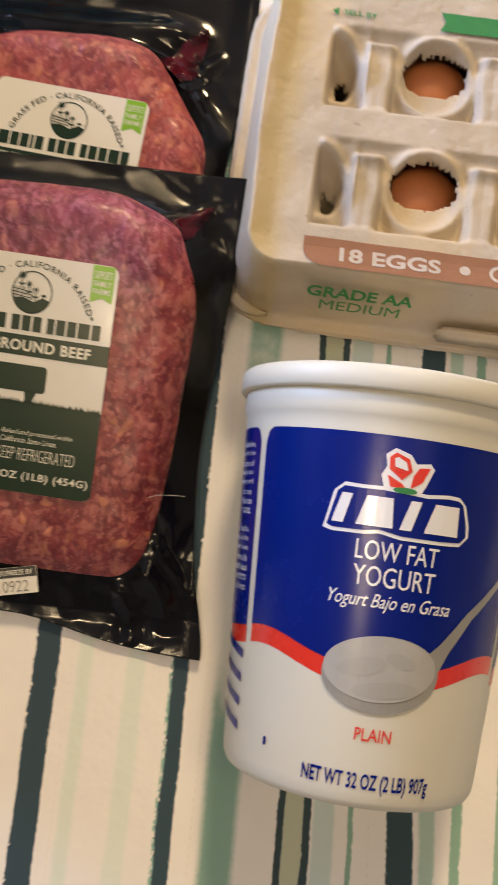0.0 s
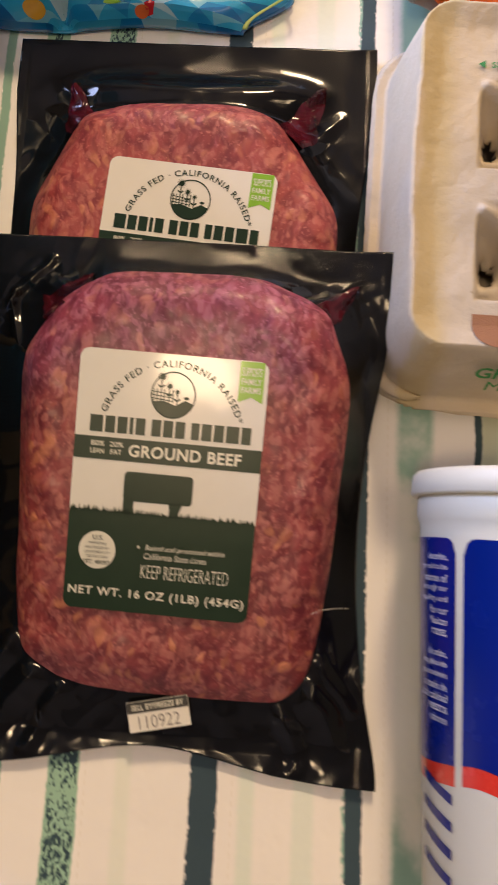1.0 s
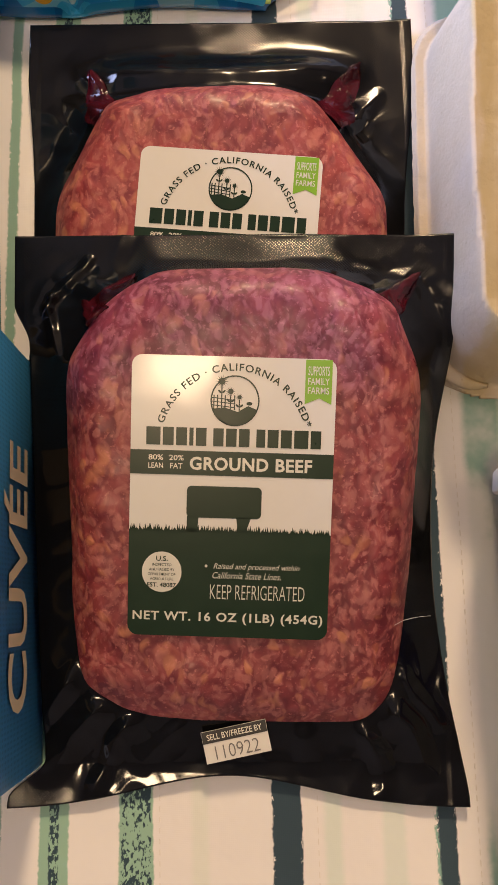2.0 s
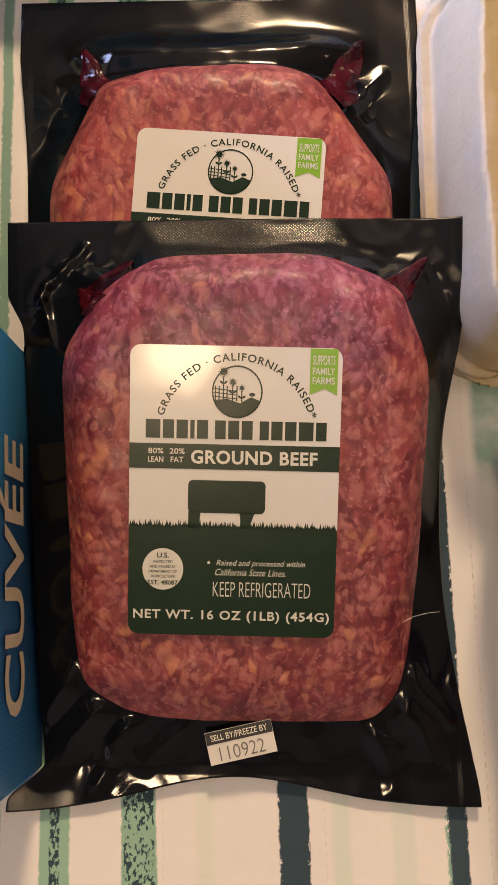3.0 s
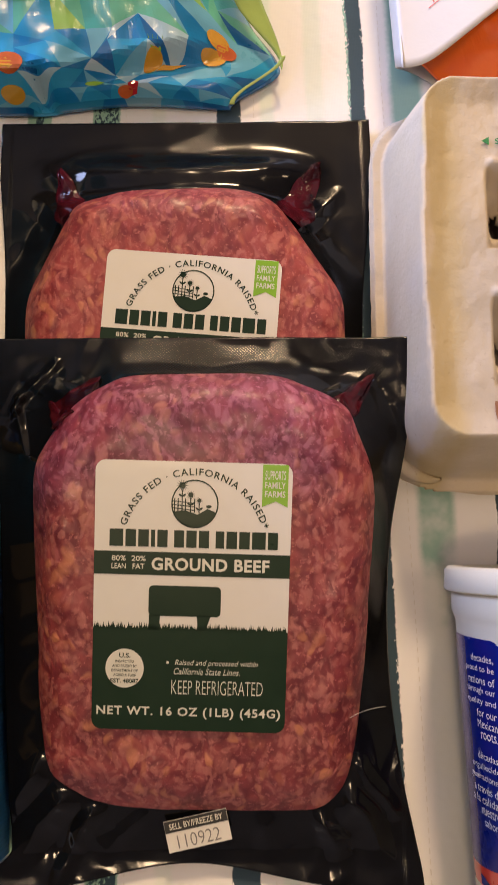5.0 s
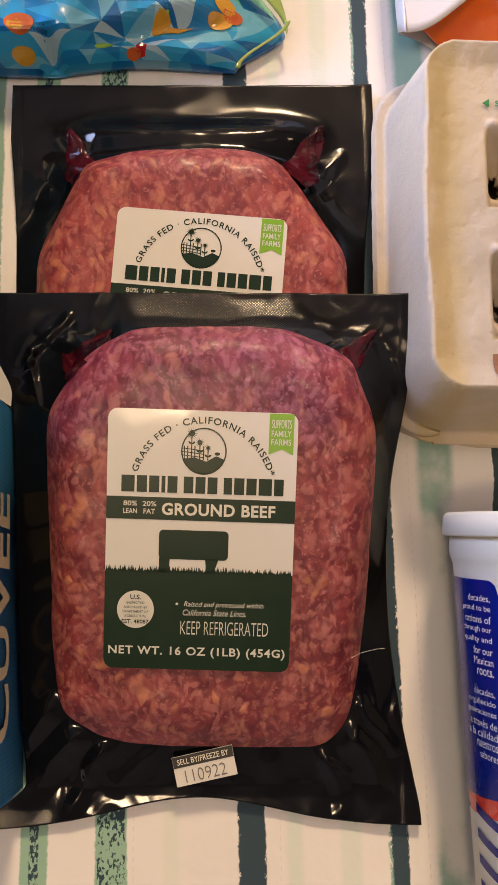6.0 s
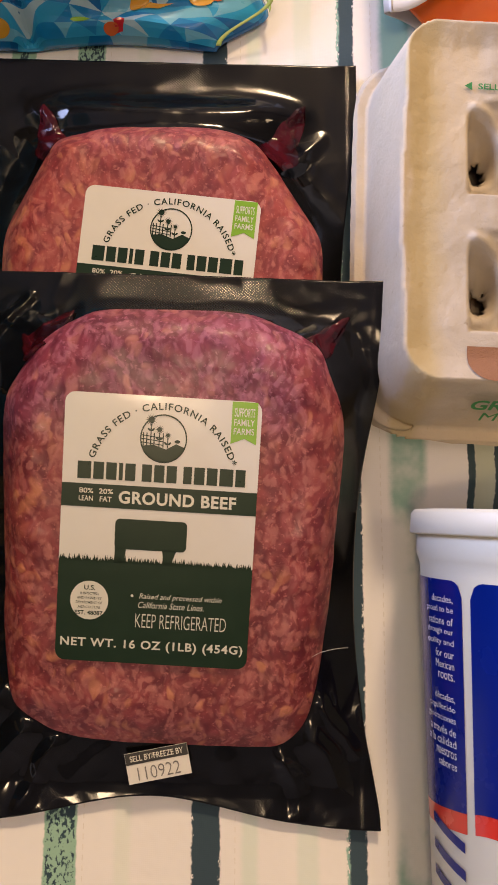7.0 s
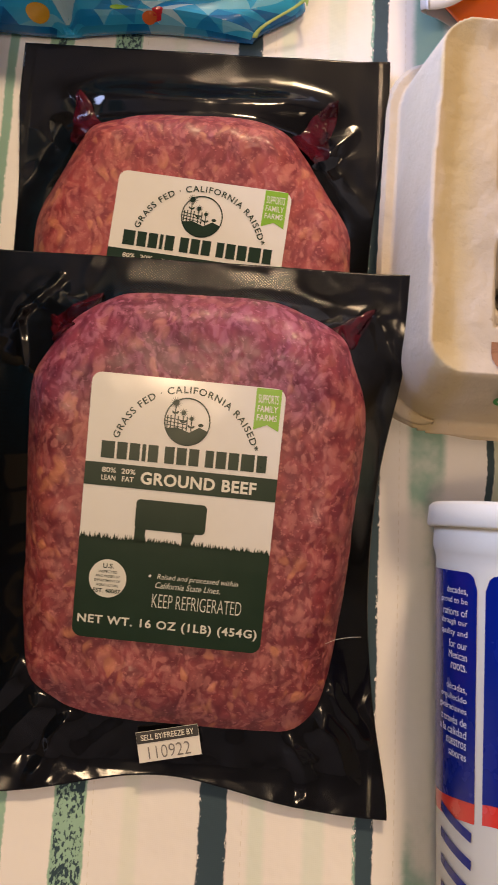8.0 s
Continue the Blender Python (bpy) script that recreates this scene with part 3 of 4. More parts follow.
    def skin(u, v):
        x = edge(u, v)
        y = v
        if v < -0.06:
            y += 0.011 * math.exp(-((u + 0.004) / 0.042) ** 2) * smooth01((-0.06 - v) / 0.04)
        s = radial(x, y)
        base = sheet_z(x, y)
        rise = max(0.0, 1 - (s - 1.0) / 0.24)
        z = base + (0.0022 * rise + 0.62 * max(0.0, top_z(x, y) - wall - base) * rise ** 2.2) * (1 if s > 0.95 else 0)
        if s > 0.85:
            for r in folds:
                z += ridge(x, y, *r) * smooth01((s - 0.98) / 0.10)
            crumple = abs(noise.noise((x * 46 + 0.3 * fbm(x, y, 60, seed), y * 40, seed + 2))) + 0.5 * abs(noise.noise((x * 95, y * 95, seed + 6)))
            slack = 0.35 + smooth01((abs(x - mx) / hx - 0.45) / 0.4) * smooth01((abs(y - my) / hy - 0.55) / 0.35)
            z += 0.0017 * (0.35 - crumple) * slack * smooth01((1.55 - s) / 0.4) * smooth01((s - 1.0) / 0.10)
            z += bulge * math.exp(-((y - ty - 0.014) / 0.008) ** 2) * smooth01((0.066 - abs(x)) / 0.036) if y > ty else 0
        z += 0.0004 * fbm(x, y, 30, seed + 4)
        if beside_box:
            z -= (base - 0.003) * smooth01((x - 0.052) / 0.026) * math.exp(-((y + 0.005) / 0.055) ** 4)
        z += 0.0012 * smooth01((x - 0.062) / 0.016) * smooth01((y - 0.035) / 0.05)
        if s < 0.93:
            z = min(z, top(x, y) - 0.002)
        return (x, y, max(z, 0.0012))

    body = part("black_sheet", *sheet(skin, span(-0.08, 0.08, 250), span(-0.1, 0.1, 310)), FILM, pack, "glossy black vacuum film with a stamped seal edge")
    m = body.modifiers.new("thickness", "SOLIDIFY")
    m.thickness, m.offset = 0.0005, -1.0

    def lump(a, r):
        """Point of the meat at a polar place: r from 0 to 1 runs from the middle to the rim."""
        c, s = math.cos(a), math.sin(a)
        q = 1 / outline(c, s)
        rough = 1 + 0.010 * noise.noise((c * 2.6, s * 2.6, seed)) + 0.004 * noise.noise((c * 11, s * 11, seed))
        x, y = mx + c * q * min(r, 1) * rough, my + s * q * min(r, 1) * rough
        return x, y

    verts, faces, N = [], [], 220
    rs = [0.0, 0.1, 0.2, 0.3, 0.4, 0.5, 0.58, 0.65, 0.7, 0.74, 0.78, 0.82, 0.86, 0.89, 0.92, 0.945, 0.965, 0.98, 0.99, 1.0, 1.02]
    for r in rs:
        for i in range(N):
            x, y = lump(2 * math.pi * i / N, r)
            inside = smooth01((r - 0.62) / 0.2)
            z = top(x, y) + inside * (1 - 0.8 * smooth01((r - 0.88) / 0.10)) * (0.0010 * fbm(x, y, 120, seed) + 0.0016 * fbm(x, y, 38, seed))
            if r > 1:  # the steep side, down to the film
                x, y = mx + (x - mx) * 0.998, my + (y - my) * 0.998
                z = min(z, sheet_z(x, y) - 0.0010)
            verts.append((x, y, z))
    for k in range(len(rs) - 1):
        for i in range(N):
            j = (i + 1) % N
            faces.append((k * N + i, (k + 1) * N + i, (k + 1) * N + j, k * N + j))
    part("ground_meat", verts, faces, material, pack, "coarse red ground meat under clear film")

    skin_z = lambda x, y: skin(x, y)[2]
    for ax, ay, ex, ey, w in ears:  # film stretched from the corners of the meat
        dx, dy = ex - ax, ey - ay
        ln = math.hypot(dx, dy)
        nx, ny = -dy / ln, dx / ln

        def ear(t, q):
            half = w * (1.1 * (1 - t) ** 1.6 + 0.34) * (0.5 + 0.5 * smooth01(t / 0.25)) * math.sqrt(max(0.0, 1 - max(0.0, (t - 0.7) / 0.3) ** 2))
            x, y = ax + dx * t + nx * half * q, ay + dy * t + ny * half * q
            x += 0.002 * noise.noise((t * 4, q * 2, seed))
            return (x, y, skin_z(x, y) + 0.0003 + 0.0016 * (1 - q * q) * (1 - 0.7 * t) + 0.0006 * noise.noise((x * 260, y * 260, seed)))
        part("film_fold", *sheet(ear, span(0, 1, 14), span(-1, 1, 10)), EAR, pack, "dark red fold of stretched film")

    # the printed label
    lt = pose(label_mid[0], label_mid[1], 0, 0, 0, label_turn)

    def on(x, y, off):
        p = lt @ Vector((0.977 * x, 0.976 * y, 0))
        return (p.x, p.y, top_z(p.x, p.y) + label_slack + off)

    W, H = 0.0345, 0.0465
    slab_out = rounded(-W, -H, W, H, 0.0035)
    vs, fs = fill(slab_out, 0.006)
    lab = part("label", [on(x, y, 0.0004) for x, y in vs], fs, PAPER, pack, "white and dark green paper label", smooth=False)
    m = lab.modifiers.new("thickness", "SOLIDIFY")
    m.thickness, m.offset = 0.00035, -1.0
    A = 0.00055
    rng = random.Random(5)
    low = rounded(-W, -H, W, -0.0112, 0.0035, 5, (1, 1, 0, 0))
    blades, x = [], -W
    while x < W - 0.0009:
        wide, tall, lean = rng.uniform(0.0006, 0.0011), rng.uniform(0.0008, 0.0026), rng.uniform(-0.0005, 0.0005)
        blades.append(([(x, -0.0113), (x + wide, -0.0113), (min(W, max(-W, x + wide / 2 + lean)), -0.0112 + tall)], [(0, 1, 2)]))
        x += wide * 0.6
    tagged(laid("printed_grass", join(*blades), on, A, GREEN_INK, lab), kind="stuff")
    laid("printed_panel", fill(low), on, A, GREEN_INK, lab, "dark green panel with a grassy edge")
    laid("printed_panel", fill([(-W, 0.0075), (W, 0.0075), (W, 0.0155), (-W, 0.0155)]), on, A, GREEN_INK, lab, "dark green band")
    B = A + 0.00012
    laid("lettering", bend(words("GRASS FED \u00b7 CALIFORNIA RAISED*", 0.0670, 0.0026, 0.016, spaced=1.18), 0.0262), lambda px, py, o: on(px + 0.0005, py + 0.0170, o), A, GREEN_INK, lab)
    laid("printed_ring", ring(0.0005, 0.0322, 0.0083, 0.0005), on, A, GREEN_INK, lab)
    hill = [(0.0005 + 0.0082 * math.cos(radians(a)), 0.0322 + 0.0082 * math.sin(radians(a))) for a in range(200, 341, 10)] + [(0.0050, 0.0306), (0.0015, 0.0286), (-0.0030, 0.0300)]
    laid("printed_hill", fill(hill), on, A, GREEN_INK, lab)
    for cx, cy, r in ((-0.0040, 0.0384, 0.0013), (-0.0010, 0.0352, 0.0010), (0.0020, 0.0334, 0.0008)):  # sunflowers with petals and stems
        petals = [fill([(cx + r * 0.7 * math.cos(q - 0.16), cy + r * 0.7 * math.sin(q - 0.16)), (cx + r * 1.75 * math.cos(q), cy + r * 1.75 * math.sin(q)), (cx + r * 0.7 * math.cos(q + 0.16), cy + r * 0.7 * math.sin(q + 0.16))])
                  for q in (2 * math.pi * i / 14 for i in range(14))]
        stem = fill([(cx - 0.0002, 0.0290), (cx + 0.0002, 0.0290), (cx + 0.0002, cy - r), (cx - 0.0002, cy - r)])
        leaves = [fill(oval(cx + d, cy - r - 0.0020, 0.0007, 0.00035, 10, 40 if d > 0 else -40)) for d in (-0.0007, 0.0007)]
        laid("printed_flower", join(fill(oval(cx, cy, r * 0.85, r * 0.85, 16)), stem, *petals, *leaves), on, A, GREEN_INK, lab)
    laid("printed_fence", join(*[fill([(q - 0.0002, 0.0292), (q + 0.0002, 0.0292), (q + 0.0002, 0.0340), (q - 0.0002, 0.0340)]) for q in (-0.0066, -0.0054, -0.0028, 0.0004)],
                               *[fill([(-0.0074, h), (0.0006, h - 0.0008), (0.0006, h - 0.0005), (-0.0074, h + 0.0003)]) for h in (0.0306, 0.0318, 0.0330)],
                               fill(oval(0.0054, 0.0314, 0.0010, 0.0006, 14))), on, A, GREEN_INK, lab)
    x = -0.0292
    for run in ((48, 37, 37, 14, 36), (35, 36, 36), (30, 37, 37, 48, 35)):  # the maker's name as plain upright bars
        for w in run:
            laid("printed_bar", fill([(x, 0.0172), (x + w * 0.0001, 0.0172), (x + w * 0.0001, 0.0231), (x, 0.0231)]), on, A, GREEN_INK, lab)
            x += w * 0.0001 + 0.0008
        x += 0.0015
    flag = [(0.0240, 0.0462), (0.0240, 0.0318), (0.0288, 0.0338), (0.0330, 0.0318), (0.0330, 0.0462)]
    laid("printed_flag", fill(flag), on, A, LIME_INK, lab, "lime green ribbon")
    for k, (body_text, size) in enumerate((("SUPPORTS", 0.0030), ("FAMILY", 0.0022), ("FARMS", 0.0022))):
        laid("lettering", words(body_text, 0.0072, size, 0.008, 0.0285, (0.0426, 0.0392, 0.0362)[k]), on, B, CREAM_INK, lab)
    lettered("GROUND BEEF", 0.0415, 0.0044, 0.03, 0.0065, 0.0114, 0, on, B, CREAM_INK, lab, 1.08)
    for body_text, x, y in (("80%", -0.0258, 0.0131), ("LEAN", -0.0258, 0.0104), ("20%", -0.0188, 0.0131), ("FAT", -0.0188, 0.0104)):
        laid("lettering", words(body_text, 0.0050 if len(body_text) > 3 or "%" in body_text else 0.0042, 0.0018, 0.012, x, y), on, B, CREAM_INK, lab)
    slab = rounded(-0.0150, -0.0065, 0.0105, 0.0040, 0.0016)
    laid("printed_block", join(fill(slab), fill([(-0.0148, -0.0115), (-0.0112, -0.0115), (-0.0108, -0.006), (-0.0148, -0.006)]),
                               fill([(0.0028, -0.0115), (0.0052, -0.0115), (0.0072, -0.006), (0.0020, -0.006)])), on, A, GREEN_INK, lab)
    laid("printed_disc", fill(oval(-0.0230, -0.0250, 0.0068, 0.0068, 36)), on, B, CREAM_INK, lab)
    C = B + 0.00010
    for body_text, w, h, y in (("U.S.", 0.0040, 0.0017, -0.0205), ("INSPECTED", 0.0066, 0.0009, -0.0226), ("AND PASSED BY", 0.0088, 0.0009, -0.0242), ("DEPARTMENT OF", 0.0094, 0.0009, -0.0258),
                               ("AGRICULTURE", 0.0080, 0.0009, -0.0274), ("EST. 48087", 0.0100, 0.0015, -0.0294)):
        laid("lettering", words(body_text, w, h, 0.018 if h > 0.001 else 0.004, -0.0230, y), on, C, GREEN_INK, lab)
    laid("lettering", words("Raised and processed within", 0.0295, 0.0024, 0.0, 0.0095, -0.0228, 0, 0.3), on, B, CREAM_INK, lab)
    laid("lettering", words("California State Lines.", 0.0235, 0.0022, 0.0, 0.0062, -0.0256, 0, 0.3), on, B, CREAM_INK, lab)
    laid("printed_dot", fill(oval(-0.0078, -0.0226, 0.0005, 0.0005, 10)), on, B, CREAM_INK, lab)
    lettered("KEEP REFRIGERATED", 0.0325, 0.0049, -0.012, 0.0100, -0.0312, 0, on, B, CREAM_INK, lab)
    lettered("NET WT. 16 OZ (1LB) (454G)", 0.0655, 0.0040, 0.022, 0.0, -0.0402, 0, on, B, CREAM_INK, lab, 1.12)
    return pack, skin


front_top = lambda u, v: 0.0338 + 0.285 * (v + 0.006) + 0.012 * u
front_sheet = lambda u, v: max(0.0025, 0.0190 + 0.150 * v - 0.004 * smooth01((-0.05 - v) / 0.04))
fp, fskin = meat_pack((-0.0620, -0.0100), 4.0, front_sheet, front_top, (0.0026, 0.0060), (0.0605, 0.0765), (-0.0018, 0.0048), -2.0, MEAT_A, 0.0006,
                      "vacuum-packed ground beef in black film lying on another pack", [(0.0500, 0.0680, 0.0650, 0.0860, 0.0050), (0.0490, 0.0670, 0.0610, 0.0500, 0.0034), (-0.047, 0.066, -0.036, 0.0845, 0.0085), (-0.046, 0.064, -0.054, 0.0760, 0.0040)], True, 0.001, 0.0125,
                      [(-3.4, 58.8), (23.2, 72.6), (65.9, 80.6), (90, 76.5), (121, 80.7), (147, 76.2), (180, 61.0), (189.9, 67.1), (234, 84.5), (263, 78.3), (270, 77.0), (315, 84.4), (349.1, 63.3)])
back_top = lambda u, v: 0.0252 + 0.03 * u + 0.14 * v
back_sheet = lambda u, v: 0.0035
bp, bskin = meat_pack((-0.0750, 0.0970), 4.6, back_sheet, back_top, (0.0, -0.0130), (0.0640, 0.0725), (0.0000, -0.0180), -5.6, MEAT_B, 0.0006,
                      "vacuum-packed ground beef in black film lying flat on the cloth", [(0.042, 0.048, 0.0560, 0.0800, 0.0080), (-0.045, 0.048, -0.0535, 0.0780, 0.0072)], False, 0.007, 0.0120,
                      [(0, 62.8), (34.2, 67.4), (68.5, 75.6), (90, 72.5), (104, 76.0), (153.2, 70.0), (180, 63.8), (225, 84), (270, 66), (315, 84)])


def stray_hair():
    """A fine pale hair across the edge of the meat."""
    line = [(0.0535, -0.0368, 0.0243), (0.0570, -0.0352, 0.0231), (0.0605, -0.0345, 0.0203), (0.0640, -0.0340, 0.0178), (0.0675, -0.0338, 0.0160)]
    verts, faces = [], []
    for x, y, z in line:
        verts += [(x, y + 0.00010 * math.cos(q), z + 0.00010 * math.sin(q)) for q in (0.5, 2.6, 4.7)]
    for k in range(len(line) - 1):
        faces += [(3 * k + i, 3 * k + (i + 1) % 3, 3 * k + 3 + (i + 1) % 3, 3 * k + 3 + i) for i in range(3)]
    part("hair", verts, faces, THREAD, fp, "fine pale hair stuck to the film")


stray_hair()


def date_sticker():
    """The small date sticker on the lower film of the upper pack."""
    st = pose(-0.0005, -0.0765, 0, 0, 0, 12)

    def on(x, y, off):
        p = st @ Vector((x, y, 0))
        return (p.x, p.y, 0.0095 + 0.14 * (p.y + 0.0765) + 0.02 * p.x + off)
    vs, fs = fill([(-0.0115, -0.0055), (0.0115, -0.0055), (0.0115, 0.0055), (-0.0115, 0.0055)], 0.004)
    s = part("date_sticker", [on(x, y, 0.0) for x, y in vs], fs, PAPER, fp, "small white date sticker", smooth=False)
    m = s.modifiers.new("thickness", "SOLIDIFY")
    m.thickness, m.offset = 0.0003, -1.0
    laid("printed_bar", fill([(-0.0114, 0.0013), (0.0114, 0.0013), (0.0114, 0.0054), (-0.0114, 0.0054)]), on, 0.0002, BLACK_INK, s)
    laid("lettering", words("SELL BY/FREEZE BY", 0.0195, 0.0021, 0.008, 0, 0.0033), on, 0.0003, CREAM_INK, s)
    laid("lettering", words("110922", 0.0155, 0.0046, -0.01, 0.0, -0.0023), on, 0.0002, GREY_INK, s)


date_sticker()


# ---- egg carton ----
CARTON_L, CARTON_W, LID = 0.292, 0.162, 0.0545
ROWS_Y = ((0.0315, 0.0695), (0.0830, 0.1195))
HOLES = [(0.0800 + 0.0470 * i, y, r) for i in range(5) for y, r in ((0.0548, 0.0140), (0.1050, 0.0134))]


def carton():
    home = pose(0.0035, 0.0405, 0, 0, 0, 3.0)
    c = thing("egg_carton", home, "grey-beige moulded pulp egg carton, closed, with view holes", "egg carton")

    def inset(x, y, r):
        dx, dy = min(x, CARTON_L - x), min(y, CARTON_W - y)
        if dx < r and dy < r:
            return r - math.hypot(r - dx, r - dy)
        return min(dx, dy)

    def outside(x, y):
        """Height of the lid without its windows."""
        d = inset(x, y, 0.026)
        left = smooth01((0.04 - x) / 0.03)
        run = 0.0080 - 0.0010 * left + 0.0008 * math.sin(y * 60) * left
        t = (d - 0.0045) / run
        rim = 0.0115
        z = rim + (LID - rim) * (min(1.0, max(0.0, t)) ** 0.85)
        if t > 1:
            z -= 0.0030 * smooth01((d - run - 0.0045) / 0.010)
            z += 0.0006 * math.exp(-((d - run - 0.0045) / 0.0016) ** 2)
        return z

    def inside(x, y, row):
        """Height within a window: the sunken inner shell with posts and egg domes."""
        y0, y1 = row
        z = LID - 0.0120
        mid = (y0 + y1) / 2
        k = (x - 0.0800) / 0.0470
        near = round(k)
        dx = (k - near) * 0.0470
        z += 0.0080 * math.exp(-(((abs(dx) - 0.0215) / 0.0042) ** 4)) * smooth01((y1 - 0.004 - y) / 0.004) if x > 0.045 else 0
        rr = math.hypot(dx, y - mid)
        z += 0.0050 * math.exp(-((rr - 0.0155) / 0.0030) ** 2)
        z += 0.0070 * smooth01((y - mid - 0.006) / 0.012)
        if x < 0.052:
            z -= 0.0120 * math.exp(-((x - 0.0435) / 0.0045) ** 2 - ((y - mid + 0.003) / 0.0085) ** 2)
            z += 0.0040 * math.exp(-((x - 0.0505) / 0.0030) ** 2 - ((y - mid) / 0.012) ** 2)
        return z

    def fn(x, y):
        z = outside(x, y)
        for row in ROWS_Y:
            x0, x1 = 0.0355, 0.262
            d = min(x - x0, x1 - x, y - row[0], row[1] - y)
            if d > -0.002:
                w = smooth01((d + 0.0005) / 0.0030)
                z = z * (1 - w) + inside(x, y, row) * w
        rough = 0.0005 * fbm(x, y, 55, 2.0) + 0.0002 * fbm(x, y, 260, 5.0)
        return (x, y, z + rough)

    def keep(x, y):
        if inset(x, y, 0.026) < 0.0:
            return False
        for hx, hy, r in HOLES:
            a = math.atan2(y - hy, x - hx)
            jag = r * (1 + 0.10 * noise.noise((math.cos(a) * 2.2, math.sin(a) * 2.2, hx * 40)) + (0.13 if y > hy else 0.07) * noise.noise((math.cos(a) * 9, math.sin(a) * 9, hx * 90)))
            if math.hypot(x - hx, (y - hy) * (1.62 if y > hy else 1.65)) < jag:
                return False
        for row in ROWS_Y:
            my = (row[0] + row[1]) / 2
            if ((x - 0.0425) / 0.0026) ** 2 + ((y - my + 0.004 + 0.002 * noise.noise((x * 900, y * 500, 1))) / 0.0052) ** 2 < 1 + 0.9 * noise.noise((x * 600, y * 600, 4)):
                return False
        return True

    us, vs = span(0, 0.135, 170) + span(0.1362, CARTON_L, 100)[0:], span(0, CARTON_W, 190)
    lid = part("lid", *sheet(fn, us, vs, keep), PULP, c, "pulp lid with torn-edged view holes")
    m = lid.modifiers.new("thickness", "SOLIDIFY")
    m.thickness, m.offset = 0.0016, -1.0

    def bowl(a, k):
        """The tray: a lip and walls that taper to the foot."""
        ex = 0.0015 - 0.013 * smooth01(k)
        cx, cy = CARTON_L / 2, CARTON_W / 2
        q = 1 / ((abs(math.cos(a)) ** 9 + abs(math.sin(a)) ** 9) ** (1 / 9))
        wob = 0.0006 * noise.noise((math.cos(a) * 20, math.sin(a) * 20, 3))
        return (cx + (cx + ex + wob) * math.cos(a) * q, cy + (cy + ex + wob) * math.sin(a) * q, 0.0105 * (1 - k) + 0.0005 * k)
    tv, tf = sheet(bowl, [2 * math.pi * i / 160 for i in range(161)], [0, 0.1, 0.25, 0.5, 0.75, 1.0])
    n = len(tv)
    tv += [(CARTON_L / 2, CARTON_W / 2, 0.0005)]
    tf += [(n - 161 + i, n - 160 + i, n) for i in range(160)]
    tf += [(i + 1, i, n + 1) for i in range(160)]
    tv += [(CARTON_L / 2, CARTON_W / 2, 0.0095)]
    part("tray", tv, tf, PULP, c, "pulp tray with a rounded lip")

    def lug_at(a, k):
        """A rounded bead that follows the front corner."""
        t = radians(186 + 78 * a)
        swell = math.sin(math.pi * min(1.0, max(0.0, a)))
        r = 0.0222 + 0.0044 * swell ** 0.7 - 0.0058 * swell ** 0.6 * k
        return (0.026 + r * math.cos(t), 0.026 + r * math.sin(t), 0.0120 + 0.0035 * math.sin(math.pi * (0.15 + 0.6 * k)))
    lug = part("corner_flap", *sheet(lug_at, span(0, 1, 30), span(0, 1, 6)), PULP, c, "rounded closing lug at the corner")
    m = lug.modifiers.new("thickness", "SOLIDIFY")
    m.thickness = 0.0016

    top = lambda x, y, off: (x, y, fn(x, y)[2] + 0.0006 + off)
    band = rounded(0.0345, 0.0125, 0.262, 0.0255, 0.0085, 6, (1, 1, 0, 0))
    laid("printed_band", fill(band, 0.003), top, 0.0, BROWN_INK, c, "brown printed band")
    lettered("18 EGGS", 0.0400, 0.0068, 0.03, 0.0690, 0.0188, 0, top, 0.0002, PALE_INK, c)
    laid("printed_dot", fill(oval(0.0985, 0.0188, 0.0022, 0.0022, 16)), top, 0.0002, PALE_INK, c)
    laid("printed_ring", ring(0.1120, 0.0188, 0.0040, 0.0014, 24), top, 0.0002, PALE_INK, c)
    laid("printed_arrow", fill([(0.0340, 0.1245), (0.0368, 0.1228), (0.0368, 0.1262)]), top, 0.0003, LEAF_INK, c)
    laid("lettering", words("SELL BY", 0.0140, 0.0024, 0.02, 0.0460, 0.1244), top, 0.0003, LEAF_INK, c)
    laid("printed_block", fill([(0.079, 0.1215), (0.262, 0.1215), (0.262, 0.1298), (0.079, 0.1298), (0.0812, 0.1255)], 0.006), top, 0.0003, LEAF_INK, c)
    front = lambda x, y, off: (x, 0.0045 + 0.0080 * y - 0.0022 - off, 0.0115 + (LID - 0.0115) * (max(0.0, y) ** 0.85) + 0.0004 + off * 0.5)
    lettered("GRADE AA", 0.0430, 0.20, 0.028, 0.0600, 0.66, 0, front, 0.0006, LEAF_INK, c)
    lettered("MEDIUM", 0.0330, 0.17, 0.0, 0.0610, 0.42, 0, front, 0.0006, LEAF_INK, c)
    v, f = box(0.095, 0.0005, 0.016, 0.150, 0.004, 0.030)
    bevelled("closing_tab", v, f, PULP, c, 0.0015, "pulp closing tab")


carton()


def egg(x, y, tilt):
    """One egg in the carton, seen through a view hole."""
    def fn(a, b):
        r = math.sin(b)
        tall = 0.0205 if math.cos(b) > 0 else 0.0185
        return (0.0205 * r * math.cos(a), 0.0205 * r * math.sin(a), tall * math.cos(b))
    e = part("egg", *sheet(fn, span(0, 2 * math.pi, 32), span(0.001, math.pi - 0.001, 20)), EGG)
    e.matrix_basis = pose(0.0035, 0.0405, 0, 0, 0, 3.0) @ pose(x, y, 0.0215, tilt, tilt * 0.5, 0)
    return tagged(e, "brown medium egg in the pulp carton", "egg", "eggs in the carton")


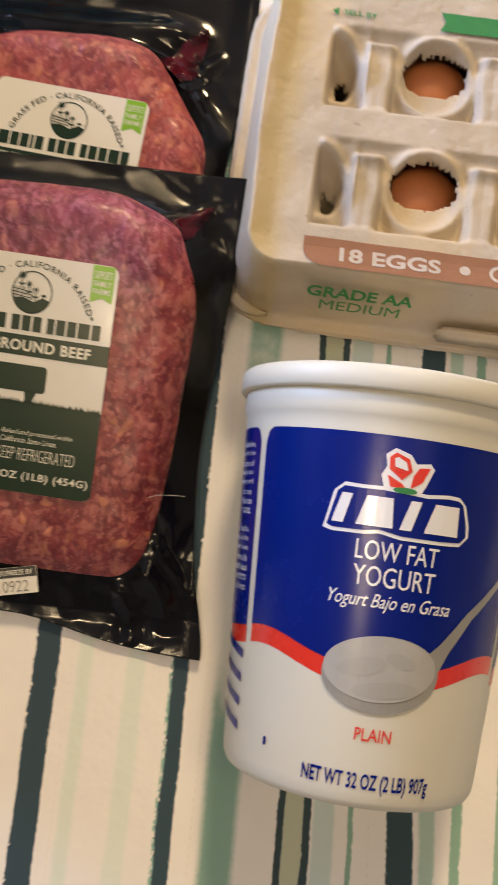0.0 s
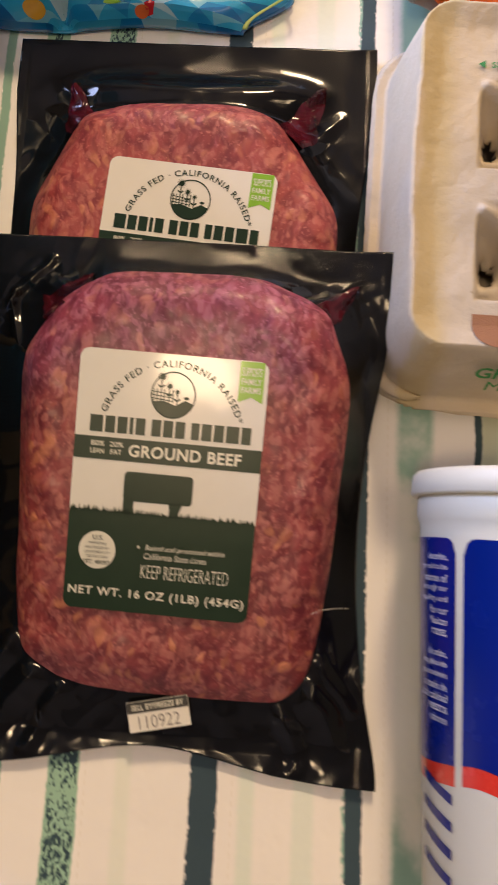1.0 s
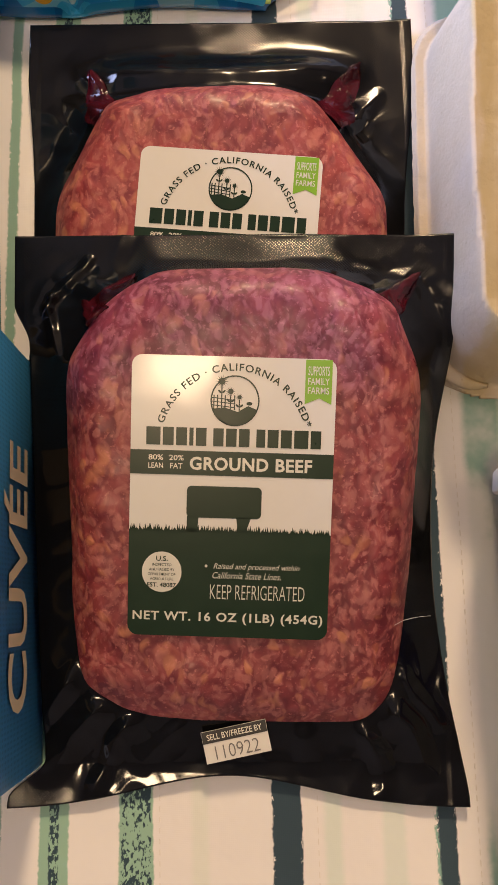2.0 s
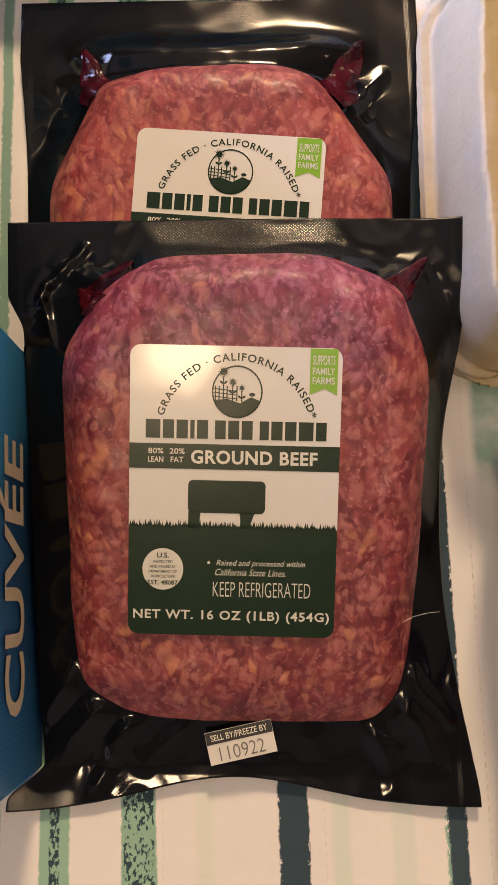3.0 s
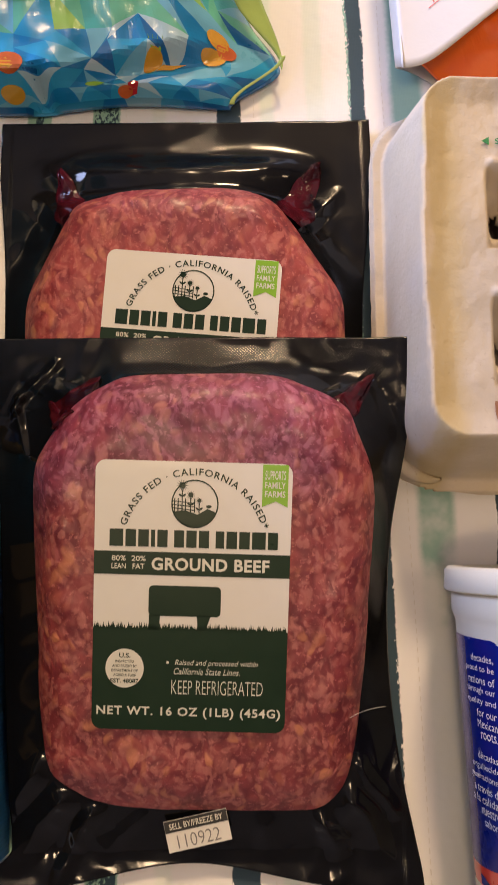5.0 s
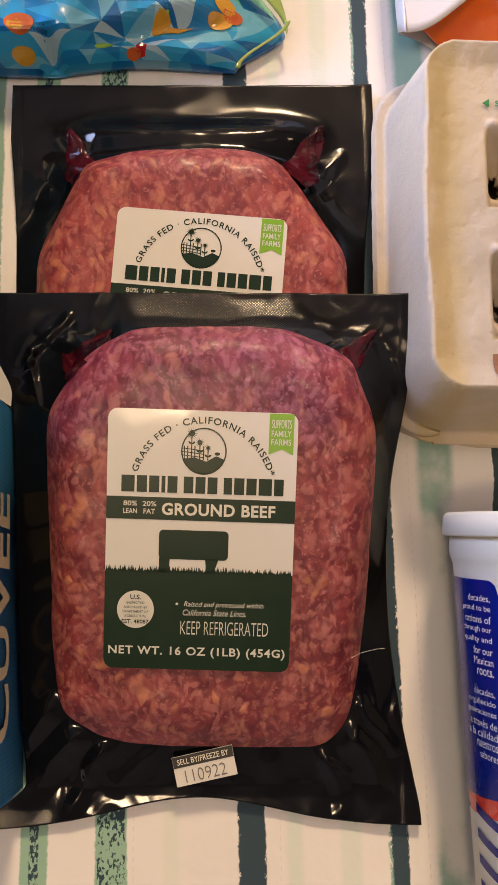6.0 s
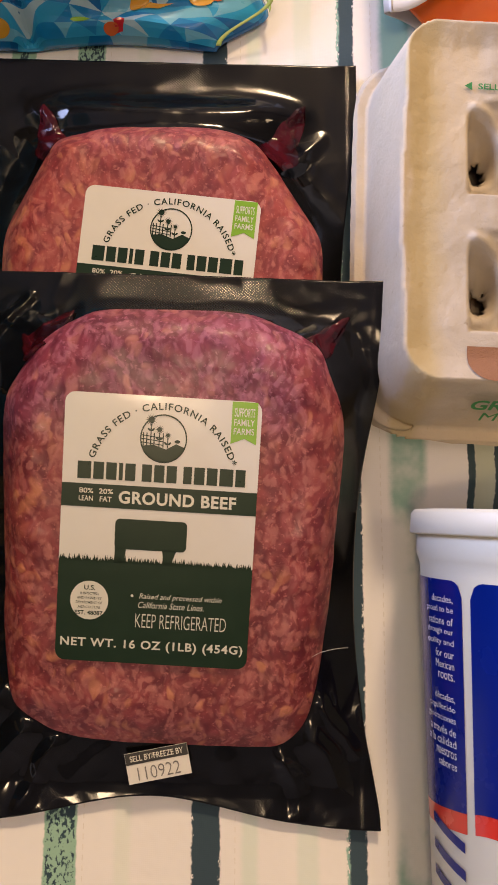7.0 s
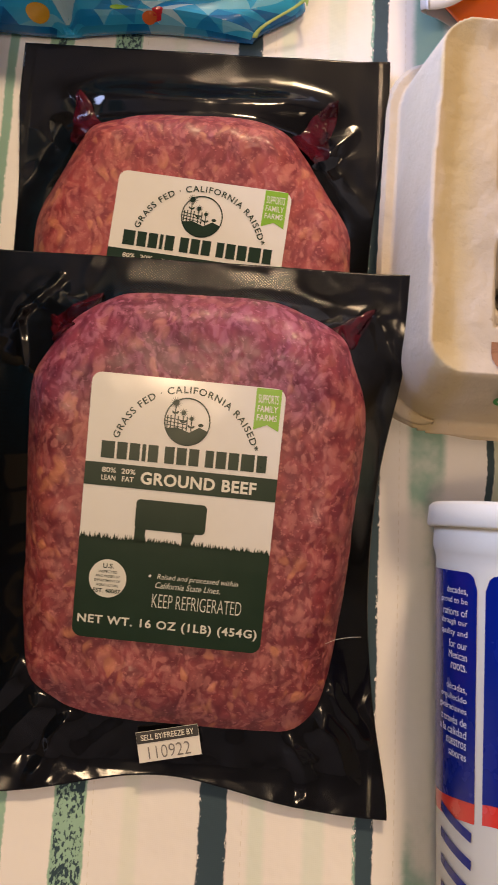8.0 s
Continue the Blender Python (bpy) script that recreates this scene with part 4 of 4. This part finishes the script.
for i, (hx, hy, r) in enumerate(HOLES):
    egg(hx, hy + 0.0005, (6, -8, 10, -4)[i % 4])


# ---- yogurt tub ----
def tub():
    """A tapered tub on its side. Local z runs along the axis from the foot to the lid."""
    R0, R1, LEN = 0.0465, 0.0560, 0.136
    tip = math.degrees(math.asin((0.0585 - R0) / LEN))
    home = pose(0.0885, -0.1305, R0 + 0.0008 - TUB_SINK, -90 + tip, 0, 2.6) @ pose(0, 0, 0, 0, 0, TUB_SPIN) @ Matrix.Diagonal((1, 1, 1.045, 1))
    t = thing("yogurt_tub", home, "white plastic yogurt tub with blue label lying on its side", "yogurt tub")
    rad = lambda z: R0 + (R1 - R0) * z / LEN
    prof = [(0.0, 0.003), (R0 - 0.006, 0.003), (R0 - 0.004, 0.0), (R0 - 0.0012, 0.0), (R0, 0.0022)] + [(rad(z), z) for z in span(0.006, 0.118, 8)]
    prof += [(rad(0.1205), 0.1205), (R1 - 0.0004, 0.1222), (R1 + 0.0003, 0.1240), (R1 + 0.0003, 0.130), (R1 - 0.001, 0.132)]
    ring_at = span(0, 2 * math.pi, 120)
    part("cup", *sheet(lambda a, k: (prof[int(k)][0] * math.sin(a), prof[int(k)][0] * math.cos(a), prof[int(k)][1]), ring_at, list(range(len(prof)))), TUB, t, "white tapered plastic cup")
    lid = [(R1 - 0.002, 0.1302), (R1 + 0.0022, 0.1302), (R1 + 0.0029, 0.1309), (R1 + 0.0026, 0.1370), (R1 + 0.0014, 0.1383), (R1 - 0.003, 0.1383), (R1 - 0.004, 0.1360), (0.0, 0.1360)]
    part("lid", *sheet(lambda a, k: (lid[int(k)][0] * math.sin(a), lid[int(k)][0] * math.cos(a), lid[int(k)][1]), ring_at, list(range(len(lid)))), TUB, t, "white snap-on plastic lid")

    def on(x, y, off):
        """x: along the girth at the middle of the tub, from the label's middle; y: from the foot."""
        a = x / 0.0520
        r = rad(y) + off
        return (r * math.sin(a), -r * math.cos(a), y)

    D = 0.0002
    swoosh = lambda x: 0.0430 + 0.0075 * math.exp(-((x + 0.045) / 0.022) ** 2) + 0.0075 * math.exp(-((x - 0.045) / 0.022) ** 2)
    L = 0.0530

    def panel(name, x0, x1, lowf, y1, r, mat, label, off):
        xs = span(x0, x1, max(6, int((x1 - x0) / 0.0015)))
        def f(x, k):
            dx = min(x - x0, x1 - x)
            cut = r - math.sqrt(max(0.0, r * r - (r - dx) ** 2)) if dx < r else 0
            top = y1(x) if callable(y1) else y1
            y = lowf(x) + (top - cut - lowf(x)) * k
            return on(x, y, off)
        return part(name, *sheet(f, xs, span(0, 1, 6)), mat, t, label, smooth=True)

    panel("printed_panel", -L, L, swoosh, 0.1165, 0.0050, BLUE_INK, "royal blue printed panel", D)
    panel("printed_swoosh", -L, L, lambda x: swoosh(x) - 0.0060, lambda x: swoosh(x) + 0.0006, 0.0, RED_INK, "red printed wave", D * 0.5)
    for s in (-1, 1):
        a, b = sorted((s * (L + 0.0035), s * (L + 0.0400)))
        panel("printed_panel", a, b, lambda x: 0.0475 - 0.002 * math.cos((x - a) * 60), 0.1165, 0.0050, BLUE_INK, "royal blue printed side panel", D)
        panel("printed_swoosh", a, b, lambda x: 0.0415 - 0.002 * math.cos((x - a) * 60), 0.0490, 0.0, RED_INK, "red printed wave", D * 0.5)
    E1, E2, E3 = D * 2, D * 3, D * 4
    def badge(d):
        """The slanting outline round the maker's name, d larger all round."""
        return [(-0.0232 - d, 0.0868 - d), (-0.0215, 0.0860 - d), (-0.0110, 0.0862 - d), (-0.0060, 0.0870 - d), (0.0010, 0.0858 - d), (0.0140, 0.0858 - d), (0.0215, 0.0862 - d), (0.0232 + d, 0.0880),
                (0.0228 + d, 0.0915), (0.0205 + d, 0.0978), (0.0190, 0.0988 + d), (0.0150, 0.0990 + d), (0.0080, 0.0982 + d), (-0.0060, 0.0990 + d), (-0.0130, 0.0988 + d), (-0.0185, 0.0990 + d), (-0.0205 - d, 0.0975)]
    laid("printed_badge", fill(badge(0.0014), 0.003), on, E1, WHITE_INK, t, "white outlined badge")
    laid("printed_badge", fill(badge(0.0002), 0.003), on, E2, BLUE_INK, t)
    for x in (-0.0178, 0.0042):  # the maker's name as plain slanted blocks and wedges
        laid("printed_block", fill([(x - 0.0040, 0.0876), (x - 0.0002, 0.0876), (x + 0.0022, 0.0970), (x - 0.0012, 0.0970)], 0.003), on, E3, WHITE_INK, t)
        laid("printed_block", fill([(x + 0.0040, 0.0876), (x + 0.0158, 0.0876), (x + 0.0150, 0.0970), (x + 0.0068, 0.0970)], 0.003), on, E3, WHITE_INK, t)
    laid("printed_emblem", fill([(-0.0060, 0.0990), (-0.0075, 0.1040), (-0.0060, 0.1070), (-0.0068, 0.1105), (-0.0040, 0.1128), (0.0010, 0.1112), (0.0030, 0.1085), (0.0075, 0.1092), (0.0090, 0.1075), (0.0070, 0.1020), (0.0055, 0.0990)], 0.003), on, E1, WHITE_INK, t, "white emblem with red shapes")
    laid("printed_leaf", fill([(-0.0052, 0.1060), (-0.0055, 0.1098), (-0.0036, 0.1114), (0.0006, 0.1098), (0.0020, 0.1060), (-0.0010, 0.1030)], 0.003), on, E2, RED_INK, t)
    laid("printed_leaf", fill([(-0.0036, 0.1070), (-0.0040, 0.1095), (-0.0028, 0.1100), (-0.0002, 0.1086), (0.0006, 0.1060)], 0.003), on, E3, WHITE_INK, t)
    laid("printed_leaf", fill([(0.0024, 0.1045), (0.0040, 0.1074), (0.0076, 0.1078), (0.0056, 0.1030), (0.0020, 0.1006)], 0.003), on, E2, RED_INK, t)
    laid("printed_leaf", fill([(-0.0056, 0.1042), (-0.0010, 0.1020), (0.0008, 0.1003), (-0.0044, 0.1006)], 0.003), on, E2, RED_INK, t)
    laid("printed_leaf", fill(oval(0.0005, 0.0998, 0.0038, 0.0010)), on, E3, LEAF_INK, t)
    lettered("LOW FAT", 0.0275, 0.0062, 0.0, 0.001, 0.0802, 0, on, E1, WHITE_INK, t)
    lettered("YOGURT", 0.0275, 0.0064, 0.0, 0.001, 0.0722, 0, on, E1, WHITE_INK, t)
    laid("lettering", words("Yogurt Bajo en Grasa", 0.0420, 0.0058, 0.004, 0.001, 0.0640, 0, 0.35), on, E1, WHITE_INK, t)
    laid("printed_spoon", fill([(0.014, 0.0480), (0.0205, 0.0535), (0.030, 0.0640), (0.0455, 0.0765), (0.0470, 0.0745), (0.0325, 0.0620), (0.0245, 0.0510), (0.0205, 0.0430)], 0.003), on, E1, SPOON, t, "grey printed spoon")
    laid("printed_spoon_bowl", fill(oval(0.0010, 0.0420, 0.0205, 0.0122, 40, 4), 0.003), on, E2, SPOON, t)
    laid("printed_yogurt", fill(oval(0.0005, 0.0438, 0.0196, 0.0103, 40, 3), 0.003), on, E3, YOGURT, t)
    laid("printed_swirl", fill(oval(0.0070, 0.0470, 0.0055, 0.0022, 24, -12), 0.003), on, E3 + D * 0.4, YOGURT_SHADE, t)
    laid("printed_swirl", fill(oval(-0.0060, 0.0440, 0.0085, 0.0030, 24, 12), 0.003), on, E3 + D * 0.4, YOGURT_SHADE, t)
    laid("printed_swirl", fill(oval(0.0030, 0.0375, 0.0115, 0.0026, 24, 6), 0.003), on, E3 + D * 0.4, YOGURT_SHADE, t)
    lettered("PLAIN", 0.0130, 0.0040, 0.01, 0.001, 0.0232, 0, on, E1, RED_INK, t)
    lettered("NET WT 32 OZ (2 LB) 907g", 0.0475, 0.0064, 0.022, 0.001, 0.0080, 0, on, E1, BLUE_INK, t)
    laid("printed_bar", fill([(-0.0405, 0.0125), (-0.0392, 0.0125), (-0.0392, 0.0152), (-0.0405, 0.0152)]), on, E1, BLUE_INK, t)
    lines = ("decades,", "proud to be", "rations of", "through our", "quality and", "for our", "Mexican", "roots.", "", "d\u00e9cadas,", "orgullecido", "generaciones", "a trav\u00e9s de", "a la calidad", "nuestros", "sabores", "")
    for k, line in enumerate(lines):
        if line:
            w = 0.00155 * len(line)
            laid("lettering", words(line, w, 0.0024, 0.0, -L - 0.0075 - w / 2, 0.1105 - 0.0033 * k), on, E1, WHITE_INK, t)
    for k in range(4):
        y = 0.0400 - 0.0080 * k
        laid("printed_bar", fill([(-0.078, y + 0.001), (-L - 0.0045, y - 0.0030), (-L - 0.0045, y), (-0.078, y + 0.004)], 0.004), on, E1, BLUE_INK, t)


TUB_SPIN = 0.0
tub()


# ---- blue boxes ----
def blue_box(foot, turn, wide, deep, high, worded, label):
    """A card box whose side face runs from its near corner; local y runs along that face."""
    b = thing("drink_box", pose(foot[0], foot[1], 0.0008, 0, 0, turn), label, "carton box", "blue boxes")
    bevelled("body", *box(-wide, 0, 0, 0, deep, high), CARD, b, 0.0012)
    vs, fs = sheet(lambda u, v: (-0.002 - 0.010 * v - 0.004 * math.sin(u * 3.1), deep + 0.0002 + 0.007 * math.sin(math.pi * v) ** 0.6 * 0.6, 0.001 + u * high * 0.98), span(0, 1, 20), span(0, 1, 8))
    flap = part("end_flap", vs, fs, RAW_CARD, b, "grey card flap with a rounded edge")
    m = flap.modifiers.new("thickness", "SOLIDIFY")
    m.thickness = 0.0008
    if worded:
        lettered("CUV\u00c9E", 0.087, 0.0290, 0.022, 0.0657, 0.0405, 0, lambda a, h, off: (0.0006 + off, a, h), 0.0, TAN_INK, b)


blue_box(BOX_FOOT, BOX_TURN, 0.115, 0.1440, 0.15, True, "dark blue printed card box with tan lettering")
blue_box((-0.1580, 0.0540), 7.7, 0.10, 0.138, 0.12, False, "bright blue card box with a dotted print")


# ---- fruit bag ----
def fruit_bag():
    home = pose(-0.1300, 0.1995, 0, 0, 0, 6)
    b = thing("fruit_bag", home, "blue and green plastic bag of frozen fruit lying on the cloth", "fruit bag")

    right = lambda y: 0.0655 + 0.0225 * smooth01(y / 0.0165) - 0.013 * smooth01((y - 0.0165) / 0.03)

    def fn(x, y):
        x = min(x, x * right(y) / 0.088) if x > 0 else x
        wx = max(0.0, 1 - (max(0.0, x) / right(y)) ** 6) * max(0.0, 1 - (abs(min(0.0, x)) / 0.088) ** 6)
        fold = 0.0025 + 0.015 * smooth01((x + 0.010) / 0.09)
        over = smooth01((0.070 - x) / 0.03)
        z = 0.012 * smooth01(y / 0.004) ** 0.6 + (0.010 * over * smooth01((y - fold) / 0.0060) + 0.020 * smooth01((y - fold) / 0.055) ** 0.8) * smooth01((0.22 - y) / 0.05)
        z += (0.0026 * fbm(x, y, 26, 1.0) + 0.0012 * fbm(x, y, 75, 6.0)) * smooth01(y / 0.01)
        z -= 0.012 * math.exp(-((x + 0.0140) / 0.0035) ** 2) * smooth01((0.010 - y) / 0.006)
        return (x, y + 0.0015 * math.sin(x * 70), max(0.0015, z * wx + 0.002))
    body = part("body", *sheet(fn, span(-0.088, 0.088, 130), span(0, 0.03, 60) + span(0.0315, 0.22, 90)), BAG, b, "glossy blue and green printed plastic")
    m = body.modifiers.new("thickness", "SOLIDIFY")
    m.thickness, m.offset = 0.0006, -1.0

    def seam(k, q):
        y = 0.0165 * k
        return (right(y) - 0.0004 + 0.0022 * q, y, 0.0040 + 0.009 * k)
    lower = part("side_seal", *sheet(seam, span(0, 1, 24), span(0, 1, 3)), GREEN_FILM, b, "thin lime green sealed edge")

    def wing(k, q):
        y = 0.0150 + 0.085 * k
        return (right(y) - 0.010 * smooth01(k * 4) + (0.0005 + 0.013 * smooth01(k * 4)) * q, y - 0.003 * q * (1 - smooth01(k * 3)), fn(right(y) * 0.97, y)[2] + 0.004 + 0.010 * smooth01(k * 2) * (1 - q) + 0.0015 * math.sin(k * 9 + 2 * q))
    upper = part("side_seal", *sheet(wing, span(0, 1, 40), span(0, 1, 8)), GREEN_FILM, b, "wide lime green sealed edge")
    for seal in (lower, upper):
        m = seal.modifiers.new("thickness", "SOLIDIFY")
        m.thickness = 0.0003

    on = lambda x, y, off: (fn(x, y)[0], fn(x, y)[1], fn(x, y)[2] + 0.0005 + off)

    # the printed facets: triangles of a jittered net, one print for each ink
    rng = random.Random(11)
    xs = span(-0.088, 0.086, 13)
    ys = [0.0012, 0.0036, 0.0072, 0.0130] + span(0.022, 0.20, 14)
    net = [[(x + (rng.uniform(-0.006, 0.006) if 0 < i < 13 else 0), y + (rng.uniform(-0.0035, 0.0035) if j > 2 else 0)) for i, x in enumerate(xs)] for j, y in enumerate(ys)]
    facets = {m.name: [] for m in BAG_INKS}
    for j in range(len(ys) - 1):
        for i in range(len(xs) - 1):
            p, q, r, t = net[j][i], net[j][i + 1], net[j + 1][i + 1], net[j + 1][i]
            for tri in (((p, q, r), (p, r, t)) if rng.random() < 0.5 else ((p, q, t), (q, r, t))):
                mx, my = sum(v[0] for v in tri) / 3, sum(v[1] for v in tri) / 3
                if my - 0.12 * mx < 0.021:
                    ink = BAG_INKS[rng.choice((0, 1, 1, 1, 2, 2, 2, 3, 3, 4))]
                else:
                    ink = BAG_INKS[rng.choice((2, 3, 5, 5, 6, 6, 7))]
                facets[ink.name].append(fill(tri, 0.004 if j > 8 else 0.0013))
    for ink in BAG_INKS:
        tagged(laid("printed_facet", join(*facets[ink.name]), on, -0.0002, ink, b), kind="stuff")

    def fruit(flat, mat, off=0.0004):
        laid("printed_fruit", flat, on, off, mat, b)
    fruit(fill(oval(0.0360, 0.0110, 0.0036, 0.0034), 0.0012), YELLOW_INK)
    for k in range(4):
        fruit(fill([(0.0340 + 0.0009 * k, 0.0138), (0.0352 + 0.0009 * k, 0.0138), (0.0322 + 0.0022 * k, 0.0180)]), LIME_INK, 0.0006)
    fruit(fill([(0.0395, 0.0085), (0.0460, 0.0095), (0.0490, 0.0130), (0.0450, 0.0118), (0.0400, 0.0115)], 0.0015), YELLOW_INK, 0.0005)
    for x, y, rx, ry, mat in ((0.0625, 0.0230, 0.0046, 0.0036, YELLOW_INK), (0.0650, 0.0195, 0.0042, 0.0030, PEACH_INK), (0.0590, 0.0165, 0.0052, 0.0030, YELLOW_INK),
                              (-0.0250, 0.0100, 0.0062, 0.0036, PEACH_INK), (-0.0265, 0.0095, 0.0036, 0.0022, YELLOW_INK), (-0.0255, 0.0030, 0.0050, 0.0016, YELLOW_INK),
                              (0.0110, 0.0042, 0.0050, 0.0008, LIME_INK)):
        fruit(fill(oval(x, y, rx, ry), 0.0012), mat)
    fruit(fill([(0.0290, 0.0034), (0.0310, 0.0013), (0.0345, 0.0016), (0.0350, 0.0036), (0.0320, 0.0045)], 0.001), BERRY_INK)
    fruit(fill(oval(0.0280, 0.0020, 0.0042, 0.0010), 0.001), PEACH_INK)
    laid("printed_bar", fill([(-0.030, 0.0300), (-0.014, 0.0300), (-0.014, 0.0330), (-0.030, 0.0330)], 0.003), on, 0.0006, BLUE_INK, b)


fruit_bag()


# ---- orange packet ----
def orange_packet():
    home = pose(0.0110, 0.2120, 0, 0, 0, 0)
    p = thing("snack_packet", home, "glossy orange plastic packet in a white paper sleeve", "packet")

    start = lambda y: max(-0.004, 0.0225 - 1.05 * y)

    def fn(u, y):
        x = start(y) + (0.19 - start(y)) * u
        k = smooth01((x - start(y) + 0.012) / 0.045) * smooth01((y + 0.012) / 0.030) * smooth01((0.2 - y) / 0.05) * smooth01((0.19 - x) / 0.03)
        crease = 0.0035 * abs(noise.noise((x * 22 + 3, y * 30, 2.0))) + 0.0012 * fbm(x, y, 40, 9.0)
        return (x, y, 0.0045 + 0.024 * k + crease * k)
    body = part("body", *sheet(fn, span(0.0, 1.0, 110), span(-0.004, 0.2, 110)), ORANGE, p, "shiny orange film")
    m = body.modifiers.new("thickness", "SOLIDIFY")
    m.thickness, m.offset = 0.0006, -1.0

    def sleeve(x, k):
        """The upper sheet, with a curved front edge."""
        d = x + 0.0063 - 0.009
        low = min(0.16, 0.85 * (math.sqrt(d * d + 0.00003) + d) / 2 - 0.0012)
        y = low + (0.19 - low) * k
        return (x - 0.11 * (y - low), y, 0.0300 + 0.010 * smooth01((x + 0.006) / 0.05) + 0.0012 * math.sin(x * 60 + y * 20))
    s = part("sleeve", *sheet(sleeve, span(-0.0063, 0.18, 90), span(0, 1, 50)), WHITE_SLEEVE, p, "white paper sleeve with a curved edge")
    m = s.modifiers.new("thickness", "SOLIDIFY")
    m.thickness, m.offset = 0.0006, -1.0

    def side(k, q):
        top = sleeve(-0.0063, k)
        bow = 0.0045 * math.sin(math.pi * q)
        return (top[0] + 0.0005 - bow * 0.6 + 0.003 * q, top[1] + 0.0175 * q * (1 - k), 0.0300 - 0.0265 * q)
    wall = part("sleeve_side", *sheet(side, span(0, 1, 30), span(0, 1, 8)), WHITE_SLEEVE, p)
    back = part("sleeve_back", *sheet(lambda u, v: (-0.004 + 0.024 * u, 0.0175 - 0.0040 * u - 0.0100 * u * u + 0.10 * v, 0.0036), span(0, 1, 20), span(0, 1, 12)), WHITE_SLEEVE, p)
    for ob in (wall, back):
        m = ob.modifiers.new("thickness", "SOLIDIFY")
        m.thickness = 0.0006
    on = lambda x, y, off: (x, y, 0.0300 + 0.010 * smooth01((x + 0.006) / 0.05) + 0.0012 * math.sin(x * 60 + y * 20) + 0.0009 + off)
    laid("lettering", words("Perfe", 0.0125, 0.0052, -0.016, 0.0085, 0.0335, 40, 0.3), on, 0.0, RED_INK, p, "thin red script")
    for x0, y0, ln, w in ((0.0035, 0.0250, 0.034, 0.0003), (0.0015, 0.0335, 0.030, 0.0003), (0.0010, 0.0365, 0.026, 0.0020)):
        c, q = math.cos(radians(40)), math.sin(radians(40))
        laid("printed_bar", fill([(x0, y0), (x0 + ln * c, y0 + ln * q), (x0 + ln * c - w * q, y0 + ln * q + w * c), (x0 - w * q, y0 + w * c)], 0.006), on, 0.0, RED_INK, p)


orange_packet()
